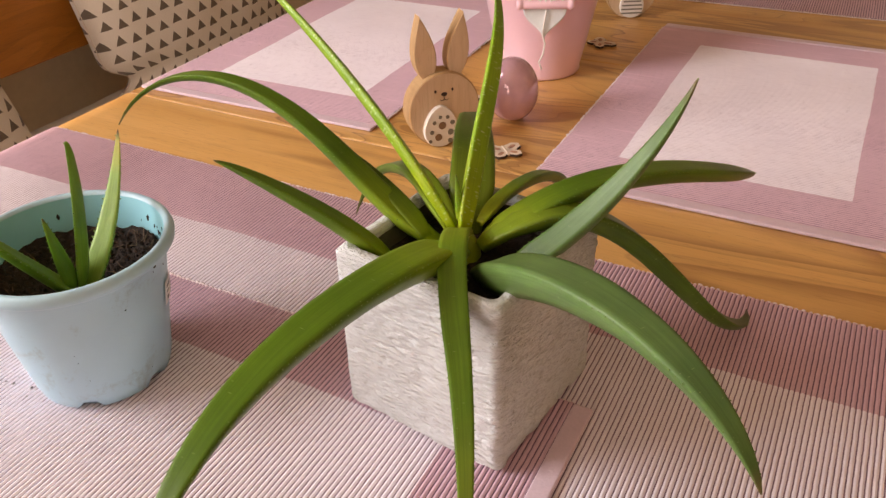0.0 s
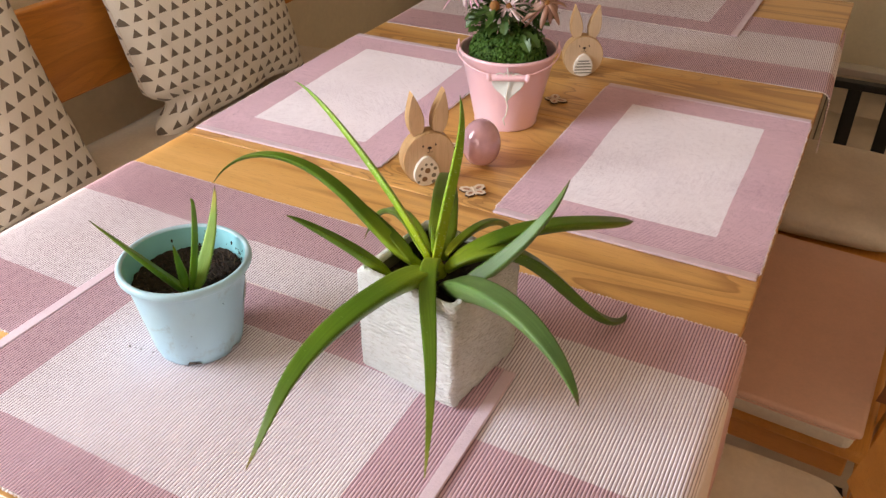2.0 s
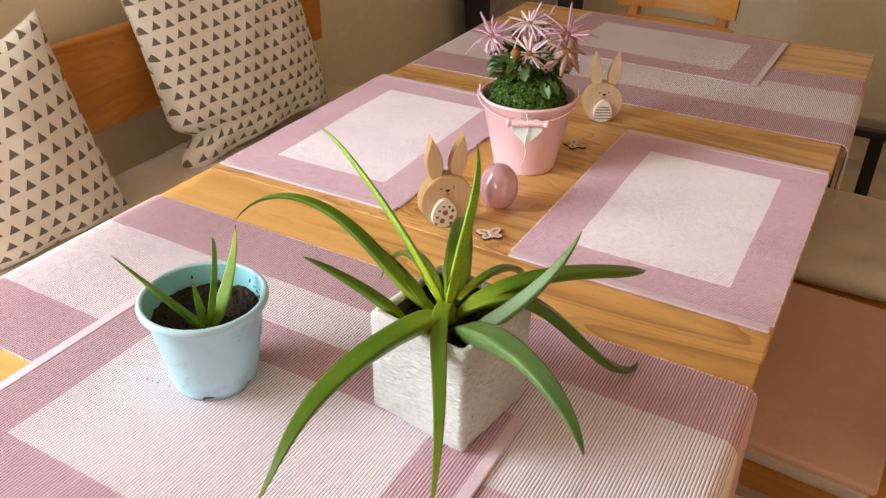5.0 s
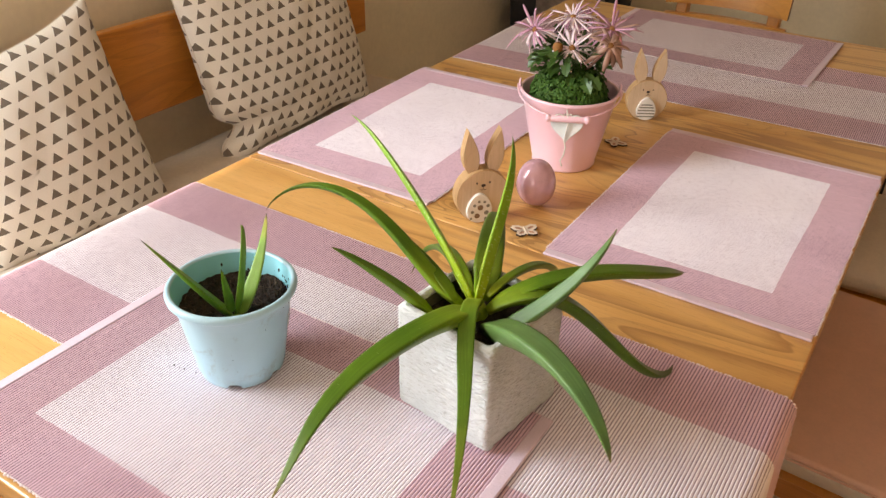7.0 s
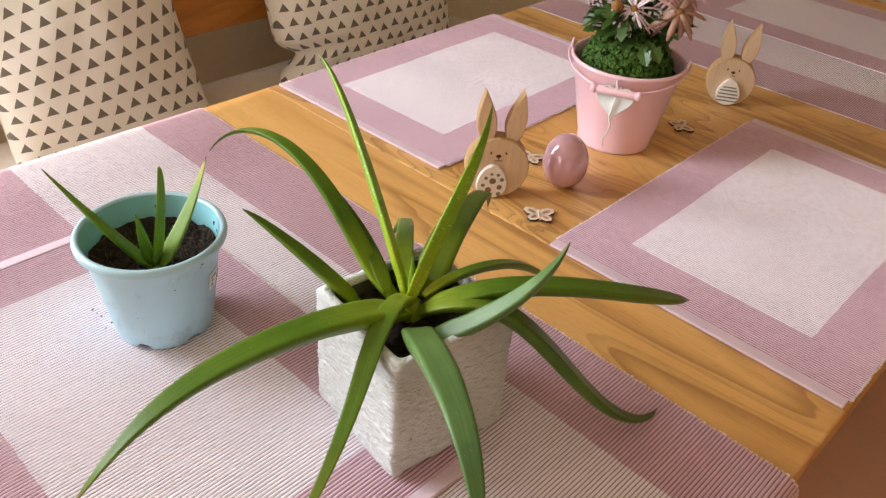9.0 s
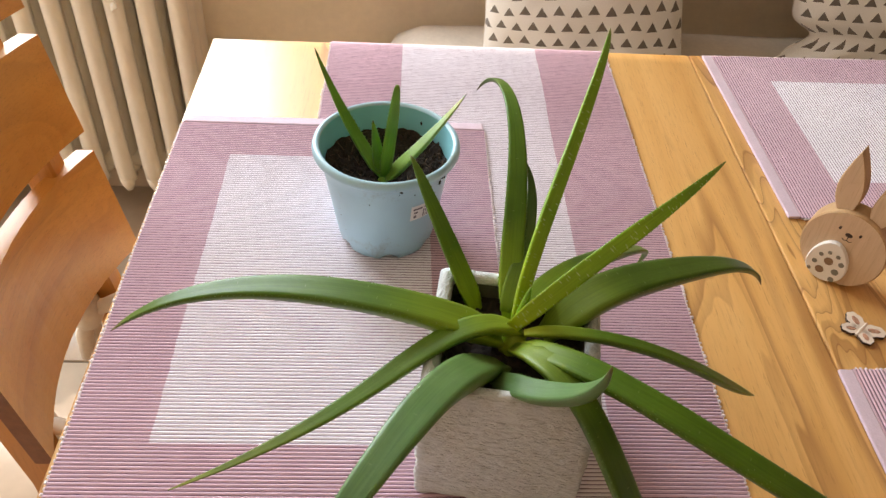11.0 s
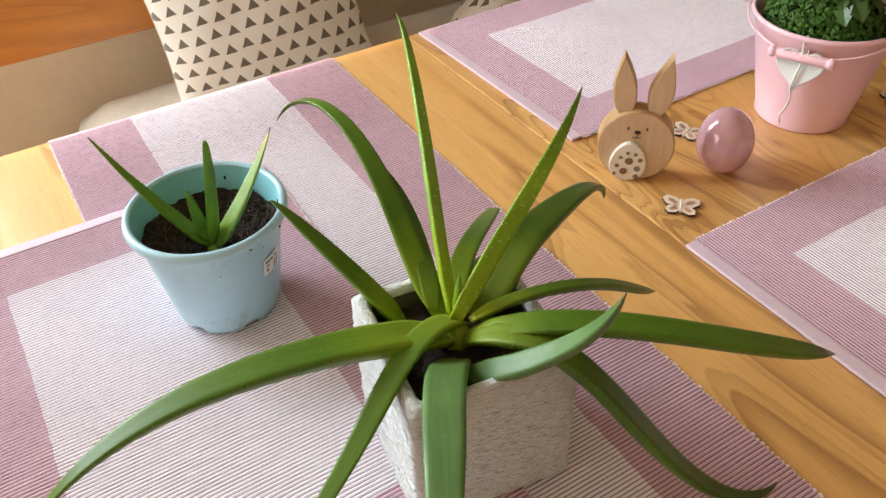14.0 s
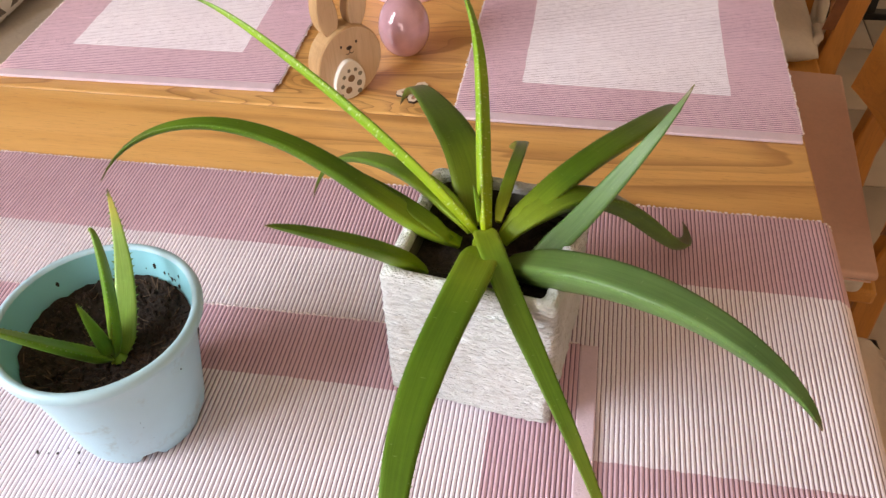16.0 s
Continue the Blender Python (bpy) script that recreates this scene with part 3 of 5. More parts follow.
# ---- table linen ----
def ribbed_sheet(half_x, half_y, path, thick, ny=6, sag=0.0, seed=0):
    """A cloth with ribs across its length. path(x) gives the place and the normal (in x, z) of a point x along it."""
    bm = bmesh.new()
    layer = bm.loops.layers.uv.verify()
    count = int(2 * half_x / PITCH)
    xs = [-half_x + 2 * half_x * k / (count * 4) for k in range(count * 4 + 1)]
    top = []
    for x in xs:
        (px, pz), (nx, nz) = path(x)
        rib = 0.00055 * math.cos(2 * math.pi * (x / PITCH - 0.5))
        row = []
        for j in range(ny + 1):
            y = -half_y + 2 * half_y * j / ny
            wav = 0.0012 * noise.noise((px * 9, y * 9, seed)) if 0 < j < ny else 0.0009 * noise.noise((px * 40, y, seed + 3))
            lift = thick + rib + 0.0006 * noise.noise((px * 6, y * 6, seed + 9))
            row.append(bm.verts.new((px + nx * lift, y + wav, pz + nz * max(lift, 0.0008))))
        top.append(row)
    for i in range(len(xs) - 1):
        for j in range(ny):
            f = bm.faces.new((top[i][j], top[i + 1][j], top[i + 1][j + 1], top[i][j + 1]))
            for lp, (a, c) in zip(f.loops, ((i, j), (i + 1, j), (i + 1, j + 1), (i, j + 1))):
                lp[layer].uv = (xs[a], -half_y + 2 * half_y * c / ny)
    # underside and edges, with corners of their own so that the rim stays crisp
    low = [[bm.verts.new((path(x)[0][0], s * (half_y - 0.0016), path(x)[0][1])) for s in (-1, 1)] for x in xs]
    rim = [[bm.verts.new(top[i][j].co) for j in (0, ny)] for i in range(len(xs))]
    for i in range(len(xs) - 1):
        bm.faces.new((low[i][0], low[i][1], low[i + 1][1], low[i + 1][0]))
        bm.faces.new((low[i][0], low[i + 1][0], rim[i + 1][0], rim[i][0]))
        bm.faces.new((low[i][1], rim[i][1], rim[i + 1][1], low[i + 1][1]))
    for i in (0, -1):
        bm.faces.new((low[i][0], rim[i][0], rim[i][1], low[i][1]))
    return bm


def stitches(half_x, y, path, thick, seed):
    """Little pale loops of thread along one long edge."""
    bm = bmesh.new()
    rng = random.Random(seed)
    steps = max(12, int(half_x / 0.004))
    run = [(path(half_x * (2 * k / steps - 1)), half_x * (2 * k / steps - 1)) for k in range(steps + 1)]
    tube([(p[0] + v[0] * thick * 0.5, y + 0.0002 * math.sin(9 * x0 * 60), p[1] + v[1] * thick * 0.4) for (p, v), x0 in run], 0.0007, 5, bm)
    x = -half_x + 0.004
    while x < half_x:
        (px, pz), (nx, nz) = path(x)
        r = 0.0008 + 0.0008 * rng.random()
        o = y + (0.0004 + 0.0011 * rng.random()) * (1 if y > 0 else -1)
        m = Matrix.Translation((px + nx * thick * 0.6, o, pz + nz * thick * 0.6)) @ Matrix.Diagonal((rng.uniform(1.0, 1.9), rng.uniform(0.8, 1.4), 0.9, 1))
        bmesh.ops.create_icosphere(bm, subdivisions=1, radius=r, matrix=m)
        x += rng.uniform(0.0036, 0.0052)
    return bm


def flat_path(x):
    return (x, 0.0), (0.0, 1.0)


def build_mat():
    t = thing("placemat", pose(0, 0, 0), "ribbed cotton placemat with mauve border and pale centre", "placemat", "placemats on the table")
    hx, hy = 0.239, 0.161
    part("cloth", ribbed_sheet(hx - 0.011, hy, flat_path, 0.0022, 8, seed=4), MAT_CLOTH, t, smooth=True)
    for s in (-1, 1):
        part("hem", box(0.0125, 2 * hy - 0.002, 0.0034, 0.0012, (s * (hx - 0.0055), 0, 0.0017)), HEM_CLOTH, t, "plain pale mauve hem")
        part("stitching", stitches(hx - 0.012, s * hy, flat_path, 0.0022, 7 + s), STITCH, t, "white overcast thread edge")
    return t


mat = build_mat()
mat.matrix_world = pose(-0.1470, 1.0540, TABLE_Z + 0.0005, 0, 0, 90.0) @ Matrix.Diagonal((1.0, 1.01, 1.0, 1.0))
copy_thing(mat, pose(-0.6610, 1.0745, TABLE_Z + 0.0005, 0, 0, 91.2)).scale.y = 0.98
copy_thing(mat, pose(-0.4000, 0.3870, TABLE_Z + 0.0034, 0, 0, 0.2)).scale.y = 0.99
copy_thing(mat, pose(-0.4000, 1.7950, TABLE_Z + 0.0034, 0, 0, -0.8))


def runner_path(left, right, drop):
    """Lies on the table from left to right and hangs down over both edges round a small bend."""
    r = 0.015
    arc = r * math.pi / 2

    def path(x):
        if x > right - r:
            s, side, edge = x - (right - r), 1, right - r
        elif x < left + r:
            s, side, edge = (left + r) - x, -1, left + r
        else:
            return (x, 0.0), (0.0, 1.0)
        if s < arc:
            a = s / r
            return (edge + side * r * math.sin(a), -r * (1 - math.cos(a))), (side * math.sin(a), math.cos(a))
        h = s - arc
        return (edge + side * (r + 0.02 * h), -r - h), (side, 0.02)

    return path


def build_runner(y, hy, drop, label, turn=0.0):
    half = (TX1 - TX0) / 2 + 0.0065
    path = runner_path(-half, half, drop)
    t = thing("table_runner", pose(TCX, y, TABLE_Z + 0.0004, 0, 0, turn), label, "table runner", "runners across the table")
    hx = half + drop
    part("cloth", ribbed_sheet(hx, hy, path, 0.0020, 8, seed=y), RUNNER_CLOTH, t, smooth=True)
    for s in (-1, 1):
        part("stitching", stitches(hx, s * hy, path, 0.0020, 17 + s), STITCH, t, "white overcast thread edge")


build_runner(0.5375, 0.170, 0.17, "mauve and white striped ribbed runner hanging over the table's edges")
build_runner(1.5920, 0.180, 0.10, "mauve and white striped ribbed runner under the far placemat", 1.5)


# ---- aloe in its stone pot ----
def leaf_mesh(ctrl, width, thick=0.58, steps=30, tip=1.0, twist=0.0, face=None, foot=0.55, swell=0.09):
    """A fleshy blade: hollow above, rounded below, on a bent midrib."""
    pts = bezier(ctrl, steps)
    reach = pts[-1] - pts[0]
    reach.z = 0
    reach = reach.normalized() if reach.length > 0.01 else Vector((1, 0, 0))
    side0 = Vector(face) if face else reach.cross(Vector((0, 0, 1)))
    loops, frames = [], []
    for i, p in enumerate(pts):
        u = i / steps
        t = (pts[min(i + 1, steps)] - pts[max(i - 1, 0)]).normalized()
        s = (side0 - t * side0.dot(t)).normalized()
        s = Matrix.Rotation(radians(twist * u), 3, t) @ s
        nrm = s.cross(t)
        w = width * (0.90 + 0.35 * u * (1 - u)) * max(0.0, 1 - u ** (1.6 * tip)) ** 0.85 + 0.0008
        w *= foot + (1 - foot) * min(1.0, u / swell)
        w *= 1 + 0.035 * noise.noise((u * 7, width * 900, ctrl[0][0] * 50))
        h = w * thick * (1.0 - 0.15 * u)
        ring = []
        for k in range(14):
            a = 2 * math.pi * k / 14
            x, z = math.cos(a), math.sin(a)
            x = math.copysign(abs(x) ** 0.8, x)
            z = -0.50 * z * z * (1 if z < 0 else 0) + (z * 0.42 if z < 0 else z * 0.30)
            bow = 0.26 * x * x
            ring.append(p + s * (x * w / 2) + nrm * (h * (z + bow * 0.8)))
        loops.append(ring)
        frames.append((p, s, nrm, w, h))
    bm = rings(loops, True, True, None, lambda i, j: (i / steps, j / 14))
    return bm, frames


def teeth_mesh(frames, seed, gap=0.0040, size=0.0010):
    """Small soft thorns along both margins."""
    bm = bmesh.new()
    rng = random.Random(seed)
    for sgn in (-1, 1):
        run = 0.0
        for (p, s, nrm, w, h), (q, s2, n2, w2, h2) in zip(frames[1:-2], frames[2:-1]):
            seg = (q - p).length
            while run < seg:
                f = run / seg
                c = p.lerp(q, f) + s * (sgn * (w + (w2 - w) * f) / 2) + nrm * (h * 0.22)
                t = (q - p).normalized()
                z = size * (0.7 + 0.6 * rng.random()) * (0.6 + 0.4 * min(1, w / 0.012))
                base = [bm.verts.new(c + v) for v in (t * z * 0.5, -t * z * 0.5, nrm * z * 0.35, -nrm * z * 0.35)]
                tipv = bm.verts.new(c + s * (sgn * z * 1.1) + t * z * 0.5)
                for a, b2 in ((0, 2), (2, 1), (1, 3), (3, 0)):
                    bm.faces.new((base[a], base[b2], tipv))
                run += gap * (0.8 + 0.4 * rng.random())
            run -= seg
    return bm


def add_leaf(plant, origin, ctrl, width, material, thick=0.58, tip=1.0, twist=0.0, face=None, seed=1, size=0.0007, foot=0.55, swell=0.09):
    local = [tuple(Vector(c) - Vector(origin)) for c in ctrl]
    bm, frames = leaf_mesh(local, width, thick, tip=tip, twist=twist, face=face, foot=foot, swell=swell)
    lf = part("leaf", bm, material, plant, smooth=True)
    part("thorn_edge", teeth_mesh(frames, seed, size=size), TEETH, lf, "pale soft thorns")
    return lf


POT = (-0.2375, 0.5345, TABLE_Z + 0.0062)


def build_stone_pot():
    s, h, wallt = 0.108, 0.113, 0.0095
    bm = bmesh.new()
    def square(half, z, r):
        out = []
        for cx, cy, a0 in ((1, 1, 0), (-1, 1, 90), (-1, -1, 180), (1, -1, 270)):
            for k in range(5):
                a = radians(a0 + 22.5 * k)
                out.append(Vector((cx * (half - r) + r * math.cos(a), cy * (half - r) + r * math.sin(a), z)))
            start, way = out[-1].copy(), Vector((-math.cos(radians(a0)), -math.sin(radians(a0)), 0))
            for k in range(1, 96):
                out.append(start + way * (2 * (half - r) * k / 96))
        return out
    o = s / 2
    loops = [square(o - 0.003, 0.0, 0.004), square(o, 0.003, 0.004)]
    for k in range(1, 150):
        loops.append(square(o, 0.003 + (h - 0.006) * k / 150, 0.0045))
    loops += [square(o, h - 0.003, 0.0045), square(o - 0.0025, h, 0.005), square(o - wallt * 0.5, h + 0.0004, 0.005), square(o - wallt + 0.002, h, 0.005), square(o - wallt, h - 0.003, 0.005), square(o - wallt - 0.0005, 0.085, 0.006)]
    rings(loops, True, True, bm)
    for v in bm.verts:
        if v.co.z > 0.001:
            p = v.co
            lump = Vector((noise.noise(p * 60), noise.noise(p * 60 + Vector((9, 0, 0))), 0.5 * noise.noise(p * 50 + Vector((0, 9, 0))))) * 0.0005
            comb = 0.50 * noise.noise(Vector((p.x * 90, p.y * 90, p.z * 300))) + 0.60 * noise.noise(Vector((p.x * 130, p.y * 130, p.z * 520 + 5)))
            pit = noise.noise(Vector((p.x * 120 + 3, p.y * 120, p.z * 360)))
            comb -= 1.5 * max(0.0, pit - 0.38)
            out = Vector((p.x if abs(p.x) > abs(p.y) else 0, p.y if abs(p.y) > abs(p.x) else 0, 0)).normalized()
            calm = max(0.0, min(1.0, (0.103 - p.z) / 0.004)) * (1.0 if max(abs(p.x), abs(p.y)) > o - 0.002 else 0.0)
            v.co += lump * (0.35 + 0.65 * calm) + out * (0.0021 * comb * calm)
    pot = thing("stone_planter", pose(*POT, 0, 0, -8.3), "square off-white cast-stone planter with combed sides", "planter")
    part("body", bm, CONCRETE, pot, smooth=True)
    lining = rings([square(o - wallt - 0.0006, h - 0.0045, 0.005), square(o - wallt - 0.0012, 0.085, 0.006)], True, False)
    part("lining", lining, DARK_STONE, pot, "dark inner wall")
    soil = bmesh.new()
    bmesh.ops.create_grid(soil, x_segments=26, y_segments=26, size=o - wallt - 0.0015)
    for v in soil.verts:
        v.co.z = 0.097 + 0.004 * noise.noise(v.co * 70) + 0.0025 * noise.noise(v.co * 210)
    part("soil", soil, SOIL, pot, "dark crumbly potting soil")
    return pot


build_stone_pot()
aloe = thing("aloe_plant", pose(-0.2400, 0.5340, 0.8420), "large aloe with long arching green leaves in a stone planter", "plant")
O = (-0.2400, 0.5340, 0.8420)
stem = revolve([(0.0085, -0.012), (0.0090, 0.0), (0.0095, 0.010), (0.0085, 0.018), (0.0055, 0.024), (0.001, 0.026)], 16)
part("stem", stem, LEAF, aloe, "short pale green stem", smooth=True)
add_leaf(aloe, O, [(-0.246, 0.535, 0.868), (-0.279, 0.544, 0.908), (-0.322, 0.567, 0.931), (-0.371, 0.586, 0.952), (-0.409, 0.603, 0.976), (-0.439, 0.609, 0.976)], 0.0106, LEAF_LIGHT, seed=65, tip=2.2, thick=0.5, face=(-0.18, 0.76, -0.55), foot=0.75)
add_leaf(aloe, O, [(-0.256, 0.533, 0.858), (-0.307, 0.534, 0.879), (-0.336, 0.542, 0.918), (-0.384, 0.547, 0.947), (-0.450, 0.535, 0.948), (-0.481, 0.520, 0.895)], 0.0168, LEAF, seed=66)
add_leaf(aloe, O, [(-0.262, 0.530, 0.862), (-0.285, 0.540, 0.878), (-0.310, 0.546, 0.887), (-0.330, 0.552, 0.893), (-0.352, 0.556, 0.898), (-0.358, 0.546, 0.915)], 0.0130, LEAF_DARK, seed=78, tip=1.0)
add_leaf(aloe, O, [(-0.273, 0.514, 0.847), (-0.286, 0.501, 0.879), (-0.308, 0.485, 0.897), (-0.329, 0.477, 0.911), (-0.342, 0.470, 0.919), (-0.350, 0.466, 0.922)], 0.0148, LEAF, seed=67, tip=0.9)
add_leaf(aloe, O, [(-0.242, 0.530, 0.856), (-0.230, 0.483, 0.902), (-0.260, 0.413, 0.886), (-0.272, 0.351, 0.886), (-0.242, 0.310, 0.889), (-0.252, 0.275, 0.847)], 0.025, LEAF, seed=68)
add_leaf(aloe, O, [(-0.243, 0.540, 0.862), (-0.238, 0.512, 0.896), (-0.221, 0.472, 0.875), (-0.208, 0.461, 0.861), (-0.181, 0.422, 0.846), (-0.144, 0.334, 0.836)], 0.0152, LEAF_TIPPED, seed=69, tip=1.7, foot=0.7, swell=0.12)
add_leaf(aloe, O, [(-0.231, 0.535, 0.841), (-0.208, 0.495, 0.882), (-0.161, 0.480, 0.911), (-0.112, 0.451, 0.907), (-0.074, 0.422, 0.898), (-0.062, 0.412, 0.874)], 0.0245, LEAF_BLUE, seed=70, tip=1.3, thick=0.72, foot=0.5, swell=0.16)
add_leaf(aloe, O, [(-0.229, 0.533, 0.864), (-0.181, 0.568, 0.910), (-0.143, 0.585, 0.869), (-0.127, 0.602, 0.799), (-0.085, 0.637, 0.761), (-0.097, 0.693, 0.752)], 0.018, LEAF_DARK, seed=71, tip=2.0)
add_leaf(aloe, O, [(-0.230, 0.533, 0.862), (-0.210, 0.553, 0.886), (-0.183, 0.580, 0.899), (-0.155, 0.621, 0.890), (-0.131, 0.672, 0.865), (-0.113, 0.734, 0.838)], 0.0172, LEAF, seed=72, tip=11.0)
add_leaf(aloe, O, [(-0.228, 0.516, 0.842), (-0.203, 0.524, 0.860), (-0.182, 0.540, 0.876), (-0.171, 0.555, 0.893), (-0.147, 0.563, 0.919), (-0.131, 0.559, 0.967)], 0.0155, LEAF_BLUE, seed=73, tip=1.6, thick=0.85, face=(0.60, -0.60, -0.42), foot=0.42, swell=0.28)
add_leaf(aloe, O, [(-0.239, 0.531, 0.872), (-0.245, 0.559, 0.902), (-0.249, 0.582, 0.929), (-0.249, 0.603, 0.951), (-0.258, 0.624, 0.966), (-0.275, 0.648, 0.979)], 0.0116, LEAF_LIGHT, seed=74, tip=1.7, thick=0.5, face=(0.42, 0.64, -0.64), foot=0.75)
add_leaf(aloe, O, [(-0.249, 0.556, 0.853), (-0.258, 0.591, 0.911), (-0.281, 0.629, 0.872), (-0.305, 0.674, 0.871), (-0.318, 0.713, 0.872), (-0.342, 0.742, 0.814)], 0.029, LEAF_DARK, seed=75)
add_leaf(aloe, O, [(-0.233, 0.539, 0.874), (-0.232, 0.563, 0.882), (-0.226, 0.604, 0.879), (-0.225, 0.643, 0.867), (-0.228, 0.672, 0.834), (-0.244, 0.711, 0.801)], 0.0078, LEAF_TIPPED, seed=76, thick=0.75, tip=8.0)
add_leaf(aloe, O, [(-0.249, 0.536, 0.867), (-0.287, 0.564, 0.893), (-0.315, 0.605, 0.861), (-0.357, 0.642, 0.838), (-0.387, 0.673, 0.821), (-0.403, 0.662, 0.770)], 0.0160, LEAF, seed=77)
add_leaf(aloe, O, [(-0.244, 0.537, 0.874), (-0.246, 0.539, 0.887), (-0.249, 0.542, 0.899)], 0.007, LEAF_LIGHT, seed=79, thick=0.5)


# ---- pup in its blue plastic pot ----
BP = (-0.4615, 0.4460, TABLE_Z + 0.0062)


def soil_level(p):
    q = min(1.0, math.hypot(p.x, p.y) / 0.0515)
    flat = Vector((p.x, p.y, 0))
    return 0.0590 + 0.0185 * q**1.5 + q * 0.004 * noise.noise(flat * 55) + (0.3 + q) * 0.0025 * noise.noise(flat * 150) + 0.0012 * noise.noise(flat * 330)


def build_blue_pot():
    pot = thing("plastic_flowerpot", pose(*BP), "pale blue plastic flowerpot with a rolled rim", "flowerpot")
    outer = [(0.0375, 0.0), (0.0405, 0.002), (0.0425, 0.010), (0.0530, 0.082), (0.0548, 0.0945), (0.0562, 0.0960), (0.0592, 0.0970), (0.0610, 0.0990), (0.0614, 0.1015), (0.0606, 0.1045), (0.0588, 0.1062), (0.0565, 0.1060), (0.0552, 0.1040)]
    bm = revolve([(r * 1.015, z * 0.94) for r, z in outer], 64, foot_only=True)
    # drain notches in the foot
    for v in bm.verts:
        a = (math.degrees(math.atan2(v.co.y, v.co.x)) + 4) % 60
        if v.co.z < 0.003 and a < 17:
            v.co.z += 0.0045
    part("body", bm, BLUE_PLASTIC, pot, smooth=True)
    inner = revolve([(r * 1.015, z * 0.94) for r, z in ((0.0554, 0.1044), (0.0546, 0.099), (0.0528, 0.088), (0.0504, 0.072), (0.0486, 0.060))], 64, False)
    part("lining", inner, BLUE_BOUNCE_TINT, pot, "inner wall of the same plastic, tinted aqua for bounced light", smooth=True)
    loops = [[(r * math.cos(2 * math.pi * k / 72), r * math.sin(2 * math.pi * k / 72), 0) for k in range(72)] for r in [0.0520 * j / 26 for j in range(26, 0, -1)] + [0.0002]]
    soil = rings(loops, True, False)
    for v in soil.verts:
        v.co.z = soil_level(v.co)
    part("soil", soil, SOIL, pot, "dark crumbly potting soil")
    crumbs = bmesh.new()
    rng = random.Random(5)
    for _ in range(1100):
        r, a = 0.0508 * math.sqrt(rng.random()), rng.random() * 6.283
        p = Vector((r * math.cos(a), r * math.sin(a), 0))
        p.z = soil_level(p) + 0.0004
        bmesh.ops.create_icosphere(crumbs, subdivisions=1, radius=0.0006 + 0.0017 * rng.random() ** 2.2, matrix=Matrix.Translation(p) @ Euler((rng.random() * 3, rng.random() * 3, 0)).to_matrix().to_4x4() @ Matrix.Diagonal((1.6, 0.9, 0.7, 1)))
    tagged(part("crumb_layer", crumbs, CRUMB, pot), kind="stuff")
    fibres = bmesh.new()
    for _ in range(70):
        r, a, w = 0.049 * math.sqrt(rng.random()), rng.random() * 6.283, rng.random() * 6.283
        p = Vector((r * math.cos(a), r * math.sin(a), 0))
        d = Vector((math.cos(w), math.sin(w), 0)) * rng.uniform(0.0015, 0.005)
        ends = [p - d, p, p + d]
        tube([Vector((e.x, e.y, soil_level(e) + 0.0012 + 0.0006 * rng.random())) for e in ends], rng.uniform(0.00022, 0.00045), 4, fibres)
    tagged(part("fibre_layer", fibres, FIBRE, pot, "pale brown peat fibres"), kind="stuff")
    # paper price label, on the side facing the long side of the table
    lab = bmesh.new()
    rows = []
    for z in (0.050, 0.067):
        rows.append([(0.0004 + 0.0432 + (z - 0.0094) * 0.1588, a, z) for a in [radians(25 + 22 * k / 8) for k in range(9)]])
    rings([[((r + 0.0004) * math.cos(a), (r + 0.0004) * math.sin(a), z) for r, a, z in row] for row in rows], False, False, lab)
    label = part("sticker", lab, PAPER, pot, "white paper price sticker")
    bars = bmesh.new()
    for z0, z1, a0, a1 in ((0.0620, 0.0640, 27, 37), (0.0620, 0.0640, 39, 44), (0.0580, 0.0600, 28, 32), (0.0530, 0.0560, 28, 31), (0.0515, 0.0605, 38.0, 39.4), (0.0515, 0.0605, 40.6, 41.4), (0.0515, 0.0605, 42.6, 44)):
        rings([[((0.0432 + (z - 0.0094) * 0.1588 + 0.0012) * math.cos(radians(a)), (0.0432 + (z - 0.0094) * 0.1588 + 0.0012) * math.sin(radians(a)), z) for a in (a0, (a0 + a1) / 2, a1)] for z in (z0, z1)], False, False, bars)
    part("print_bars", bars, INK, label, "grey printed bars")
    specks = bmesh.new()
    for _ in range(12):
        a, z = rng.random() * 6.283, 0.012 + 0.065 * rng.random()
        r = 0.0432 + (z - 0.0094) * 0.1588
        bmesh.ops.create_icosphere(specks, subdivisions=1, radius=0.00025 + 0.0005 * rng.random() ** 3, matrix=Matrix.Translation((r * math.cos(a), r * math.sin(a), z)))
    for _ in range(26):
        a, z = radians(rng.choice((62, 75, 150, 20)) + rng.gauss(0, 5)), 0.080 + 0.010 * rng.random()
        r = 0.0518 + (z - 0.0677) * 0.17
        bmesh.ops.create_icosphere(specks, subdivisions=1, radius=0.0005 + 0.0012 * rng.random() ** 2, matrix=Matrix.Translation((r * math.cos(a), r * math.sin(a), z)) @ Matrix.Diagonal((1, 1, 1.8, 1)))
    tagged(part("speck_layer", specks, SOIL, pot), kind="stuff")


build_blue_pot()
PO = (-0.4580, 0.4440, TABLE_Z + 0.0690)
pup = thing("aloe_pup", pose(*PO), "young aloe with four small leaves in a blue flowerpot", "plant")
add_leaf(pup, PO, [(-0.462, 0.442, 0.819), (-0.467, 0.420, 0.853), (-0.479, 0.402, 0.885), (-0.500, 0.386, 0.918)], 0.0135, LEAF_PUP, thick=0.45, seed=49, size=0.0013)
add_leaf(pup, PO, [(-0.460, 0.444, 0.819), (-0.446, 0.453, 0.885), (-0.445, 0.455, 0.925), (-0.448, 0.455, 0.916)], 0.0130, LEAF_PUP, thick=0.45, seed=50, size=0.0013)
